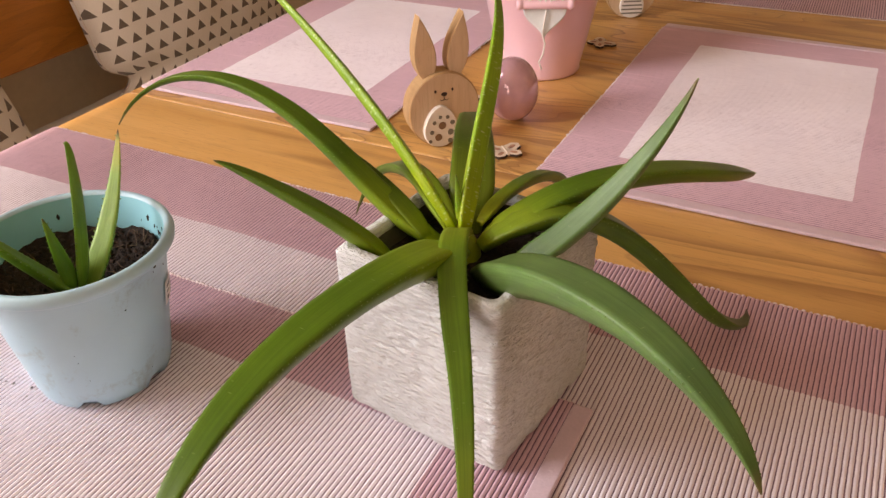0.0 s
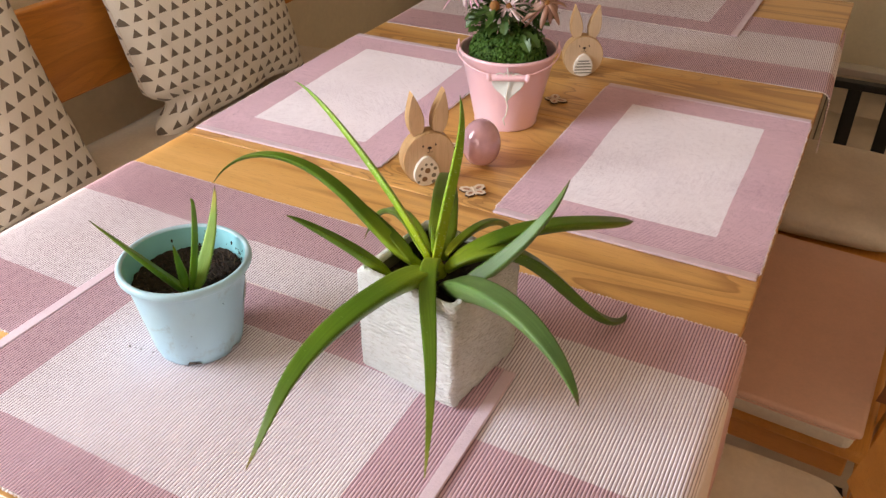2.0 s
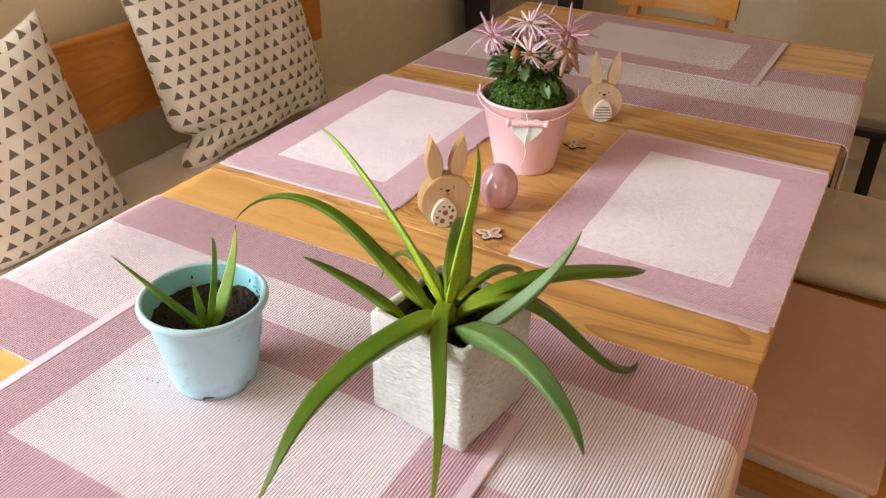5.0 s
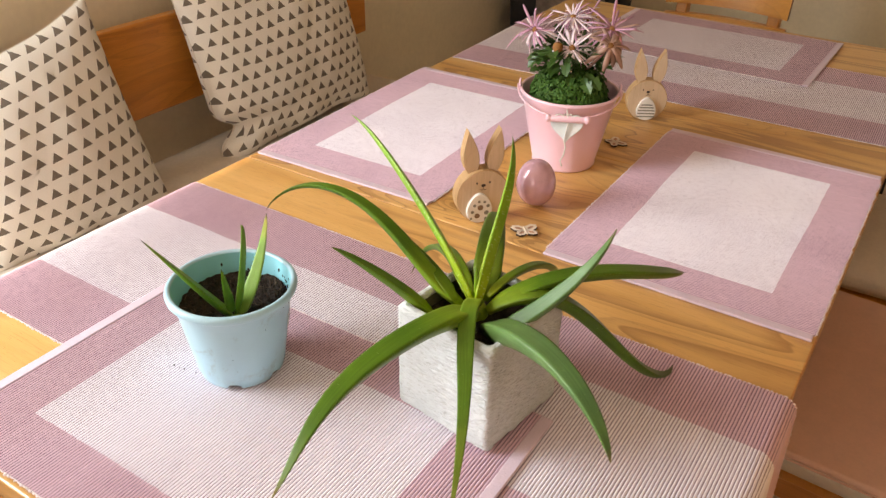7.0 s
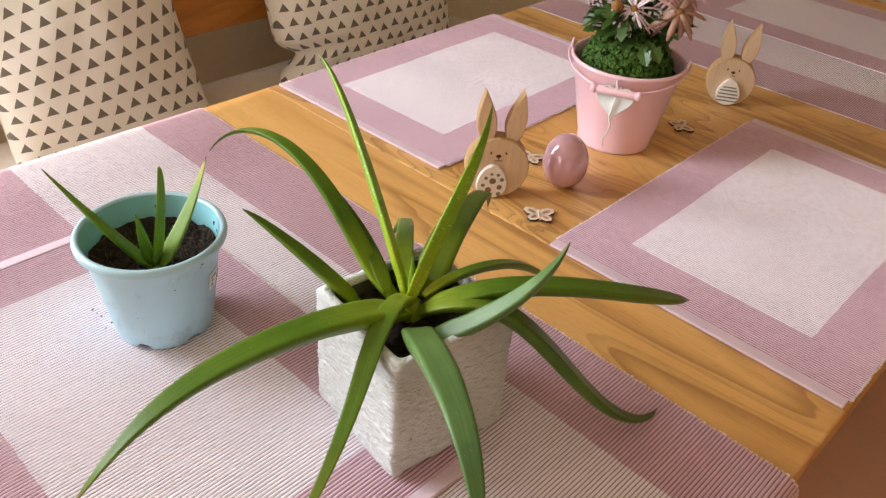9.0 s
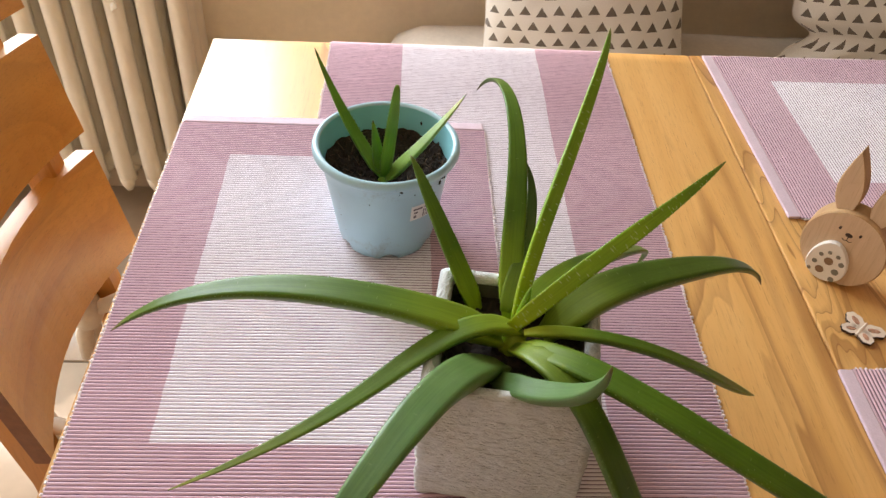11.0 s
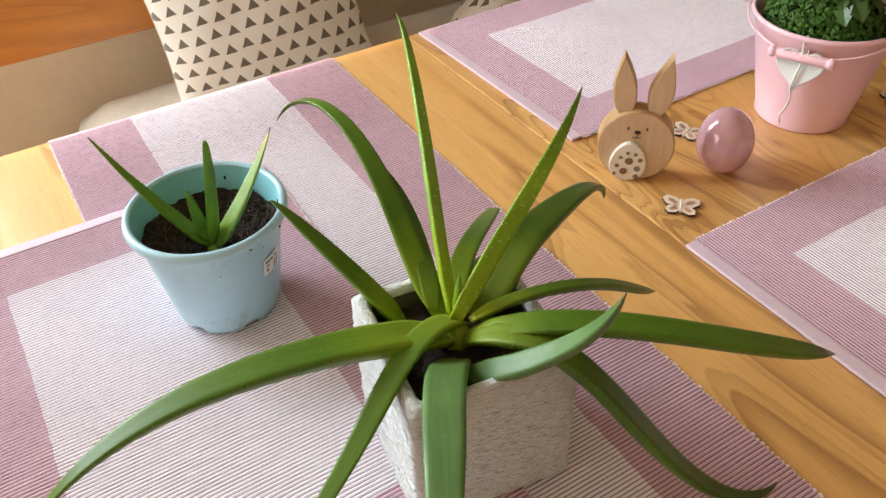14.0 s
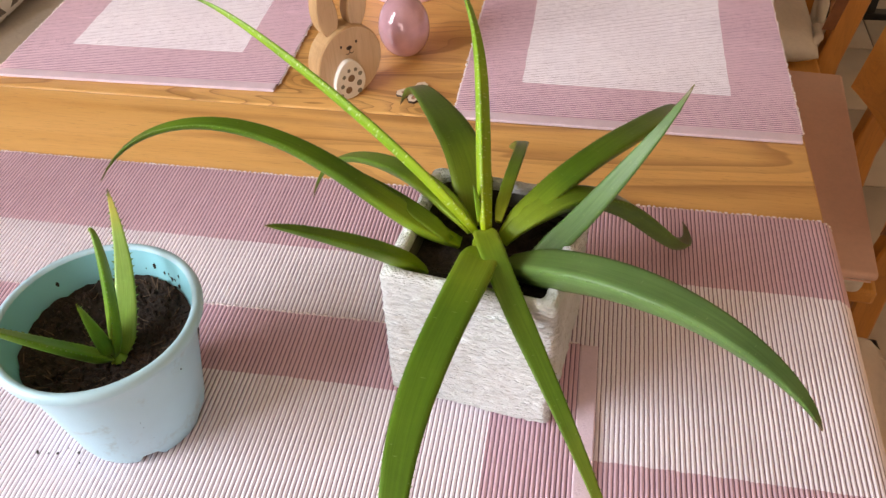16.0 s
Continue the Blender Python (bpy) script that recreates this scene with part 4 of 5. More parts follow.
add_leaf(pup, PO, [(-0.456, 0.446, 0.820), (-0.451, 0.467, 0.847), (-0.458, 0.489, 0.872), (-0.472, 0.511, 0.897)], 0.0150, LEAF_PALE, thick=0.45, seed=51, size=0.0013)
add_leaf(pup, PO, [(-0.460, 0.441, 0.825), (-0.460, 0.438, 0.851), (-0.460, 0.435, 0.876)], 0.0108, LEAF_PUP, thick=0.45, seed=52, size=0.0013)
part("stem", revolve([(0.0060, -0.012), (0.0064, -0.006), (0.0050, -0.002), (0.0030, 0.001), (0.0010, 0.003)], 14), LEAF_PUP, pup, "pale sheathing foot", smooth=True)

spill = bmesh.new()
rng = random.Random(11)
for _ in range(22):
    p = (rng.gauss(0, 0.007), rng.gauss(0, 0.009), 0.0012)
    bmesh.ops.create_icosphere(spill, subdivisions=1, radius=0.0003 + 0.0009 * rng.random() ** 3, matrix=Matrix.Translation(p) @ Matrix.Diagonal((1, 1, 0.6, 1)))
solid("spilled_soil", spill, SOIL, pose(-0.5080, 0.4020, TABLE_Z + 0.0058), "crumbs of dark soil spilled on the placemat", "soil", kind="stuff")


# ---- decorations on the table ----
def outline_solid(points, depth, bm, mat_face, mat_side, at=Matrix(), bevel=0.0012):
    """A cut-out board: its outline in local x, z; depth along y, front at -y."""
    n = len(points)
    c = Vector((sum(p[0] for p in points) / n, 0, sum(p[1] for p in points) / n))
    def loop(y, shrink):
        out = []
        for x, z in points:
            v = Vector((x, 0, z)) - c
            v *= 1 - shrink / max(v.length, 0.002)
            out.append(bm.verts.new(at @ (c + v + Vector((0, y, 0)))))
        return out
    rows = [loop(-depth / 2, bevel), loop(-depth / 2 + bevel, 0), loop(depth / 2 - bevel, 0), loop(depth / 2, bevel)]
    for a, b in zip(rows[:-1], rows[1:]):
        for k in range(n):
            f = bm.faces.new((a[k], a[(k + 1) % n], b[(k + 1) % n], b[k]))
            f.material_index = mat_side
    for row in (rows[0], rows[-1]):
        f = bm.faces.new(row)
        f.material_index = mat_face
        bmesh.ops.triangulate(bm, faces=[f])


def blob(cx, cz, rx, rz, n=20, flat=None):
    out = []
    for k in range(n):
        a = 2 * math.pi * k / n
        x, z = cx + rx * math.cos(a), cz + rz * math.sin(a)
        out.append((x, max(z, flat) if flat is not None else z))
    return out


def egg_shape(cx, low, w, h, n=24):
    out = []
    for k in range(n):
        a = 2 * math.pi * k / n
        t = (1 + math.sin(a)) / 2
        out.append((cx + w / 2 * math.cos(a) * (1.10 - 0.38 * t), low + h * t))
    return out


def ear_shape(w, h, n=12):
    right = [(w / 2 * math.sin(math.pi * min(1, (k / n) ** 0.8)) * (1 - 0.12 * k / n) + 0.10 * w * (1 - k / n), h * k / n) for k in range(n + 1)]
    return right + [(-x, z) for x, z in reversed(right[1:-1])] + [(-right[0][0], 0.0)]


def build_rabbit(at, striped, label, size=1.0):
    """A cut-out wooden rabbit ornament, one mesh."""
    bm = bmesh.new()
    outline_solid(blob(0, 0.0385, 0.0385, 0.0405, 40, 0.0), 0.022, bm, 0, 1)
    for s, tilt in ((-1, -6), (1, 9)):
        outline_solid(ear_shape(0.022, 0.068), 0.015, bm, 0, 1, pose(s * 0.0140, 0.002, 0.0685, 0, tilt, 0))
    ex = 0.0 if striped else -0.006
    outline_solid(egg_shape(ex, 0.0006, 0.040, 0.045), 0.0060, bm, 2, 2, pose(0, -0.0137, 0), 0.0008)
    if striped:
        for z, w in ((0.0085, 0.033), (0.0145, 0.033), (0.0205, 0.031), (0.0265, 0.027), (0.0320, 0.021)):
            outline_solid([(ex - w / 2, z - 0.0011), (ex + w / 2, z - 0.0011), (ex + w / 2, z + 0.0011), (ex - w / 2, z + 0.0011)], 0.0012, bm, 4, 4, pose(0, -0.0166, 0), 0.0002)
    else:
        for x, z, r, m in ((-0.005, 0.0245, 0.0042, 3), (-0.0095, 0.0120, 0.0040, 3), (0.0040, 0.0160, 0.0034, 4), (-0.0165, 0.0185, 0.0024, 4), (-0.0135, 0.0285, 0.0022, 4), (-0.0070, 0.0340, 0.0020, 4), (0.0010, 0.0330, 0.0021, 4), (0.0062, 0.0265, 0.0026, 4), (0.0035, 0.0065, 0.0028, 4), (-0.0185, 0.0085, 0.0020, 4)):
            outline_solid(blob(x, z, r, r, 12), 0.0010, bm, m, m, pose(0, -0.0166, 0), 0.0002)
    for x, z, rx, rz in ((-0.0095, 0.0600, 0.0012, 0.0017), (0.0090, 0.0600, 0.0012, 0.0017), (0.0, 0.0560, 0.0034, 0.0022)):
        outline_solid(blob(x, z, rx, rz, 10), 0.0010, bm, 5, 5, pose(0, -0.0111, 0), 0.0002)
    outline_solid([(-0.0003, 0.0505), (0.0003, 0.0505), (0.0003, 0.0545), (-0.0003, 0.0545)], 0.0010, bm, 5, 5, pose(0, -0.0111, 0), 0.0001)
    for s in (-1, 1):
        tube([(s * 0.0045 * k / 5, -0.0112, 0.0505 - 0.0012 * math.sin(math.pi * k / 5)) for k in range(6)], 0.00035, 5, bm)
        for f in bm.faces[-32:]:
            f.material_index = 5
    bmesh.ops.scale(bm, vec=(size, size, size), verts=bm.verts)
    return solid("rabbit_ornament", bm, [TOY_WOOD, TOY_EDGE, EGG_WHITE, DOT_BROWN, DOT_GREY, FACE_INK], at, label, "ornament", "wooden rabbits on the table")


build_rabbit(pose(-0.4235, 0.8530, TABLE_Z, 0, 0, 48), False, "pale wooden rabbit ornament holding a dotted white egg", 0.95)
build_rabbit(pose(-0.3700, 1.3180, TABLE_Z, 0, 0, 31), True, "pale wooden rabbit ornament holding a striped white egg", 0.89)

egg = revolve([(0.0280 * max(0.02, math.sin(math.pi * k / 24)) ** 0.92 * (1.06 - 0.16 * (k / 24)), 0.0335 * (1 - math.cos(math.pi * k / 24))) for k in range(25)], 40)
solid("easter_egg", egg, EGG_GLAZE, pose(-0.3800, 0.9300, TABLE_Z), "glossy pearl pink ceramic egg", "ornament", smooth=True)


def build_butterfly(at):
    fly = thing("butterfly_confetti", at, "small printed wooden butterfly lying on the table", "ornament", "butterflies on the table")
    for s in (-1, 1):
        for cx, cy, rx, ry, rot in ((0.0082, 0.0058, 0.0105, 0.0072, 35), (0.0066, -0.0060, 0.0082, 0.0062, -38)):
            m = pose(s * cx, cy, 0.0014, 0, 0, s * rot) @ pose(0, 0, 0, 90, 0, 0)
            pts = [(rx * math.cos(a) * (1 + 0.07 * math.cos(7 * a)), ry * math.sin(a) * (1 + 0.07 * math.cos(7 * a))) for a in [2 * math.pi * k / 22 for k in range(22)]]
            bm = bmesh.new()
            outline_solid(pts, 0.0026, bm, 0, 1, m, 0.0003)
            wing = part("wing", bm, [BUTTERFLY, BURNT_EDGE], fly)
            bm = bmesh.new()
            outline_solid([(x * 0.50, z * 0.36) for x, z in pts], 0.0032, bm, 0, 0, m, 0.0003)
            part("wing_print", bm, BUTTERFLY_PINK, wing, "printed pink patch")
    part("body", tube([(0, -0.010, 0.002), (0, 0.0, 0.0025), (0, 0.010, 0.002)], 0.0012, 6), BUTTERFLY, fly)
    return fly


fly = build_butterfly(pose(-0.3530, 0.8520, TABLE_Z + 0.0006, 0, 0, 42))
copy_thing(fly, pose(-0.4450, 0.9490, TABLE_Z + 0.0006, 0, 0, 20))
copy_thing(fly, pose(-0.3670, 1.1860, TABLE_Z + 0.0006, 0, 0, -35))


# ---- pink bucket with flowers ----
BK = (-0.4100, 1.0830, TABLE_Z)


def build_bucket():
    b = thing("pink_bucket", pose(*BK), "pink enamelled tin bucket with a bail handle", "bucket")
    prof = [(0.0440, 0.004), (0.0470, 0.0), (0.0485, 0.002), (0.0478, 0.005), (0.0700, 0.110), (0.0722, 0.1115), (0.0735, 0.1140), (0.0722, 0.1165), (0.0700, 0.1165), (0.0690, 0.1140)]
    part("body", revolve(prof, 56, foot_only=True), PINK_ENAMEL, b, smooth=True)
    part("lining", revolve([(0.0692, 0.1145), (0.0655, 0.098), (0.060, 0.080)], 56, False), PINK_ENAMEL, b, "pink inner wall", smooth=True)
    soil = rings([[(r * math.cos(2 * math.pi * k / 30), r * math.sin(2 * math.pi * k / 30), 0.096 + 0.004 * noise.noise((r * 60, k * 0.7, 1))) for k in range(30)] for r in (0.0648, 0.05, 0.03, 0.01, 0.0003)], True, False)
    part("soil", soil, SOIL, b, "dark potting soil")
    yaw = math.radians(-66)
    fx, fy = math.cos(yaw), math.sin(yaw)
    sx, sy = -fy, fx
    for s in (-1, 1):
        ear = bmesh.new()
        outline_solid(blob(0, 0, 0.008, 0.0095, 14), 0.003, ear, 0, 0, Matrix.Translation((sx * s * 0.0735, sy * s * 0.0735, 0.1175)) @ Matrix.Rotation(yaw + math.pi / 2 + math.pi / 2, 4, "Z"), 0.0006)
        part("handle_ear", ear, PINK_ENAMEL, b)
    # the bail hangs down over the front
    arc = []
    for k in range(25):
        a = math.pi * k / 24
        side, out = 0.0765 * math.cos(a), 0.0765 * math.sin(a)
        arc.append((sx * side + fx * out * 0.985, sy * side + fy * out * 0.985, 0.1175 - 0.019 * math.sin(a)))
    part("bail", tube(arc, 0.0012, 8), PINK_ENAMEL, b, smooth=True)
    grip = bmesh.new()
    mid = Vector((fx * 0.0772, fy * 0.0772, 0.0983))
    across = Vector((sx, sy, 0))
    prof2 = [(-0.031, 0.0040), (-0.0295, 0.0056), (-0.0255, 0.0058), (-0.0245, 0.0044), (-0.0225, 0.0050), (0.0225, 0.0050), (0.0245, 0.0044), (0.0255, 0.0058), (0.0295, 0.0056), (0.031, 0.0040)]
    tube([mid + across * d for d, _ in prof2], [r for _, r in prof2], 14, grip)
    part("grip", grip, PINK_ENAMEL, b, "turned pink wooden grip", smooth=True)
    return b


build_bucket()


def heart_points(w):
    pts = []
    for k in range(32):
        a = 2 * math.pi * k / 32
        pts.append((w / 32 * 16 * math.sin(a) ** 3, w / 32 * (13 * math.cos(a) - 5 * math.cos(2 * a) - 2 * math.cos(3 * a) - math.cos(4 * a))))
    return pts


def build_heart_tag():
    yaw = math.radians(-66)
    at = Matrix.Translation((BK[0] + math.cos(yaw) * 0.0745, BK[1] + math.sin(yaw) * 0.0745, BK[2] + 0.086)) @ Matrix.Rotation(yaw + math.pi / 2, 4, "Z") @ Matrix.Rotation(radians(-10), 4, "X")
    t = thing("heart_tag", at, "small grey-white heart tag hung from the bucket on a cord", "tag")
    bm = bmesh.new()
    outline_solid(heart_points(0.047), 0.004, bm, 0, 0, Matrix(), 0.0012)
    part("heart", bm, HEART, t)
    part("cord", tube([(0.002, -0.004, 0.014), (0.001, -0.0045, 0.002), (-0.001, -0.004, -0.010), (-0.002, -0.0035, -0.020), (0.001, -0.002, -0.030), (-0.001, -0.0015, -0.042), (-0.005, -0.001, -0.050), (-0.002, -0.001, -0.058)], 0.0010, 6), CORD, t, "white cotton cord", smooth=True)
    for k in range(4):
        x, lean = -0.0045 + 0.0030 * k, 0.0014 * (-1) ** k
        turn = [(x + lean * math.cos(2 * math.pi * j / 12), -0.0027 + 0.0060 * math.cos(2 * math.pi * j / 12), 0.0123 + 0.0060 * math.sin(2 * math.pi * j / 12)) for j in range(13)]
        part("winding", tube(turn, 0.0008, 6), CORD, t, "white cord wound round the grip", smooth=True)
    part("cord", tube([(0.000, -0.006, 0.016), (-0.002, 0.000, 0.024), (-0.001, 0.003, 0.031)], 0.0009, 6), CORD, t, smooth=True)
    bow = tube([(0, -0.006, 0.013), (-0.012, -0.008, 0.019), (-0.020, -0.007, 0.014), (-0.012, -0.007, 0.010), (0, -0.006, 0.013), (0.014, -0.008, 0.018), (0.022, -0.007, 0.014), (0.013, -0.007, 0.010), (0, -0.006, 0.013)], 0.0010, 6)
    part("bow", bow, CORD, t, "knotted white cord", smooth=True)


build_heart_tag()


def petal(bm, base, out, up, length, width, droop, curl):
    """One strap petal: a bent strip with thickness."""
    side = out.cross(up).normalized()
    loops = []
    for k in range(6):
        u = k / 5
        c = base + out * (length * u) + up * (length * (curl * u - droop * u * u))
        w = width * (0.55 + 0.9 * u * (1.35 - u)) * (1 if u < 0.95 else 0.45)
        loops.append([c - side * w / 2 + up * (w * 0.22), c + up * 0.0002, c + side * w / 2 + up * (w * 0.22), c - up * 0.0004])
    rings(loops, True, True, bm)


def build_flower(at, radius, petals, spread, material, disc, seed, label, thing_parent):
    fl = part("flower", revolve([(0.0015, -0.010), (0.0042, -0.004), (0.0050, 0.0), (0.0040, 0.0022), (0.0012, 0.0034)], 12), disc, thing_parent, label, at, smooth=True)
    rng = random.Random(seed)
    for layer in range(2):
        bm = bmesh.new()
        for k in range(petals):
            if rng.random() < 0.10:
                continue
            a = 2 * math.pi * (k + 0.5 * layer) / petals + rng.uniform(-0.14, 0.14)
            tilt = spread - 0.45 * layer + rng.uniform(-0.28, 0.28)
            out = Vector((math.cos(a), math.sin(a), tilt)).normalized()
            up = (Vector((0, 0, 1)) - out * out.z).normalized()
            petal(bm, out * 0.003, out, up, radius * rng.uniform(0.58, 1.14) * (1 - 0.04 * layer), (0.0036 if petals > 10 else 0.0075) * rng.uniform(0.6, 1.35), rng.uniform(-0.2, 1.3) if petals > 10 else rng.uniform(0.8, 2.0), rng.uniform(-0.35, 0.5))
        part("petals", bm, material[layer % len(material)], fl, smooth=True)
    return fl


def lobed_leaf(bm, at, size):
    """A lobed leaf, folded along its midrib."""
    pts = [(0.0, 0.06), (0.25, 0.20), (0.45, 0.14), (0.48, 0.34), (0.74, 0.20), (0.78, 0.30), (1.0, 0.02)]
    for s in (-1, 1):
        rim = [at @ Vector((x * size, s * y * size, 0.10 * size * y * 3 - 0.35 * size * x * x)) for x, y in pts]
        mid = [at @ Vector((x * size, 0, -0.35 * size * x * x)) for x in (0.0, 0.25, 0.45, 0.48, 0.74, 0.78, 1.0)]
        vr, vm = [bm.verts.new(p) for p in rim], [bm.verts.new(p) for p in mid]
        for k in range(6):
            bm.faces.new((vm[k], vm[k + 1], vr[k + 1], vr[k]))


def build_mum():
    pl = thing("chrysanthemum", pose(BK[0], BK[1], BK[2] + 0.098), "chrysanthemum with shaggy pale pink flowers in a pink bucket", "plant")
    rng = random.Random(21)
    heads = [
        ((-0.058, -0.012, 0.098), 0.036, 22, (PETAL_PINK, PETAL_PALE), DISC, "mauve-pink open flower", (-0.30, -0.75)),
        ((-0.010, 0.010, 0.119), 0.036, 22, (PETAL_PALE, PETAL_PINK), DISC, "pale pink open flower", (-0.1, -0.35)),
        ((0.010, -0.030, 0.088), 0.033, 13, (PETAL_PALE, PETAL_PALE), DISC, "pale pink drooping flower", (0.35, -1.3)),
        ((0.050, 0.010, 0.112), 0.034, 20, (PETAL_PINK, PETAL_FADED), DISC, "fading brown and pink flower", (0.45, -0.65)),
        ((-0.006, 0.050, 0.108), 0.032, 18, (PETAL_PINK, PETAL_PALE), DISC, "mauve-pink open flower", (-0.1, 0.4)),
        ((0.060, -0.014, 0.096), 0.028, 7, (PETAL_FADED, PETAL_FADED), DISC, "withered brown flower", (0.8, -1.2)),
    ]
    for place, r, n, mats, disc, label, lean in heads:
        nrm = Vector((lean[0], lean[1], 0.8)).normalized()
        at = Matrix.Translation(place) @ nrm.to_track_quat("Z", "Y").to_matrix().to_4x4()
        build_flower(at, r, n, 0.35, mats, disc, int(r * 1e4) + n + len(label) + int(place[0] * 1000), label, pl)
        foot = Vector((place[0] * 0.35, place[1] * 0.35, -0.004))
        part("stalk", tube([foot, foot.lerp(Vector(place), 0.5) + Vector((0.003, 0.002, 0.004)), Vector(place) - nrm * 0.008], 0.0016, 7), MUM_LEAF, pl, smooth=True)
    bud = revolve([(0.001, -0.004), (0.0065, 0.0), (0.0075, 0.005), (0.005, 0.010), (0.0012, 0.012)], 12)
    part("bud", bud, DISC, pl, "closed russet bud", pose(-0.006, -0.040, 0.086, 35, 0, 0), smooth=True)
    foliage = bmesh.new()
    for _ in range(130):
        a, r = rng.uniform(0, 6.283), 0.047 * math.sqrt(rng.random())
        z = rng.uniform(0.058, 0.090) - 0.2 * r
        at = Matrix.Translation((r * math.cos(a), r * math.sin(a), z)) @ Euler((rng.uniform(-0.6, 0.6), rng.uniform(-0.9, 0.5), a + rng.uniform(-0.8, 0.8))).to_matrix().to_4x4()
        lobed_leaf(foliage, at, rng.uniform(0.018, 0.032))
    tagged(part("foliage", foliage, MUM_LEAF, pl, "dark green lobed leaves"), kind="stuff")
    moss = bmesh.new()
    for _ in range(2600):
        d = Vector((rng.gauss(0, 1), rng.gauss(0, 1), abs(rng.gauss(0, 1)) * 0.9)).normalized()
        c = Vector((0.002, -0.008, 0.004)) + Vector((d.x * 0.054, d.y * 0.054, d.z * 0.054)) * rng.uniform(0.86, 1.04)
        if math.hypot(c.x, c.y) > 0.062:
            continue
        at = Matrix.Translation(c) @ d.to_track_quat("Z", "Y").to_matrix().to_4x4() @ Euler((rng.uniform(-0.7, 0.7), rng.uniform(-0.7, 0.7), rng.uniform(0, 6))).to_matrix().to_4x4()
        s = rng.uniform(0.0030, 0.0052)
        v = [bm_v for bm_v in (moss.verts.new(at @ Vector(p)) for p in ((0, 0, -s * 0.4), (s, 0, s * 0.3), (0, s * 0.55, s * 0.8), (-s, 0, s * 0.3), (0, -s * 0.55, s * 0.8)))]
        for f in ((0, 1, 2), (0, 2, 3), (0, 3, 4), (0, 4, 1), (1, 4, 2), (3, 2, 4)):
            moss.faces.new([v[k] for k in f])
    tagged(part("moss", moss, MOSS, pl, "tight cushion of bright green leaflets"), kind="stuff")


build_mum()


# ---- bench ----
def soft_pad(sx, sy, h, puff, seed, tufts=(), bm=None, edge=8):
    """A stuffed pad lying flat, its foot at z = 0."""
    nx, ny = 26, 26
    loops = []
    out = bm or bmesh.new()
    grid_top, grid_low = [], []
    for i in range(nx + 1):
        rt, rl = [], []
        for j in range(ny + 1):
            u, v = 2 * i / nx - 1, 2 * j / ny - 1
            e = (1 - abs(u) ** edge) * (1 - abs(v) ** edge)
            round_x = 1 - 0.03 * abs(v) ** 4
            round_y = 1 - 0.03 * abs(u) ** 4
            x, y = u * sx / 2 * round_x, v * sy / 2 * round_y
            z = h * 0.5 + (h * 0.5 + puff * (1 - u * u) * (1 - v * v)) * e**0.35
            z += 0.004 * noise.noise((x * 14, y * 14, seed)) * e
            for tx, ty in tufts:
                d = math.hypot(x - tx, y - ty)
                z -= 0.016 * math.exp(-(d / 0.03) ** 2)
            rt.append(out.verts.new((x, y, z)))
            rl.append(out.verts.new((x, y, h * 0.5 * (1 - e**0.35))) if 0 < i < nx and 0 < j < ny else rt[-1])
        grid_top.append(rt)
        grid_low.append(rl)
    for i in range(nx):
        for j in range(ny):
            out.faces.new((grid_top[i][j], grid_top[i + 1][j], grid_top[i + 1][j + 1], grid_top[i][j + 1]))
            q = (grid_low[i][j], grid_low[i][j + 1], grid_low[i + 1][j + 1], grid_low[i + 1][j])
            if len({*q}) == 4 and any(a is not b for a, b in zip(q, (grid_top[i][j], grid_top[i][j + 1], grid_top[i + 1][j + 1], grid_top[i + 1][j]))):
                out.faces.new(q)
    return out


BX, BY0, BY1 = -1.205, 0.36, 1.86


def build_bench():
    b = thing("wooden_bench", pose(BX, (BY0 + BY1) / 2, 0), "orange-brown wooden bench with a plank backrest along the wall", "bench")
    L = BY1 - BY0
    for k in (-1, 1):
        part("seat_plank", box(0.185, L, 0.03, 0.004, (k * 0.095, 0, 0.425)), BENCH_WOOD, b)
    part("backrest", box(0.026, 1.515, 0.200, 0.004, (-0.188, -0.027, 0.700)), BACK_WOOD, b, "orange-brown backrest plank with dark grain")
    for s in (-1, 1):
        part("back_post", box(0.035, 0.06, 0.52, 0.004, (-0.220, s * 0.31 - 0.02, 0.54)), POST_WOOD, b)
        for q in (-1, 1):
            part("leg", box(0.05, 0.05, 0.409, 0.004, (q * 0.155, s * (L / 2 - 0.09), 0.2045)), POST_WOOD, b)
        part("rail", box(0.26, 0.03, 0.06, 0.003, (0, s * (L / 2 - 0.09), 0.375)), CHAIR_WOOD, b)


build_bench()
solid("bench_cushion", soft_pad(0.375, 1.43, 0.054, 0.006, 3.0, edge=30), CUSHION, pose(BX + 0.005, 1.135, 0.441), "long cream cotton bench cushion", "cushion", smooth=True)


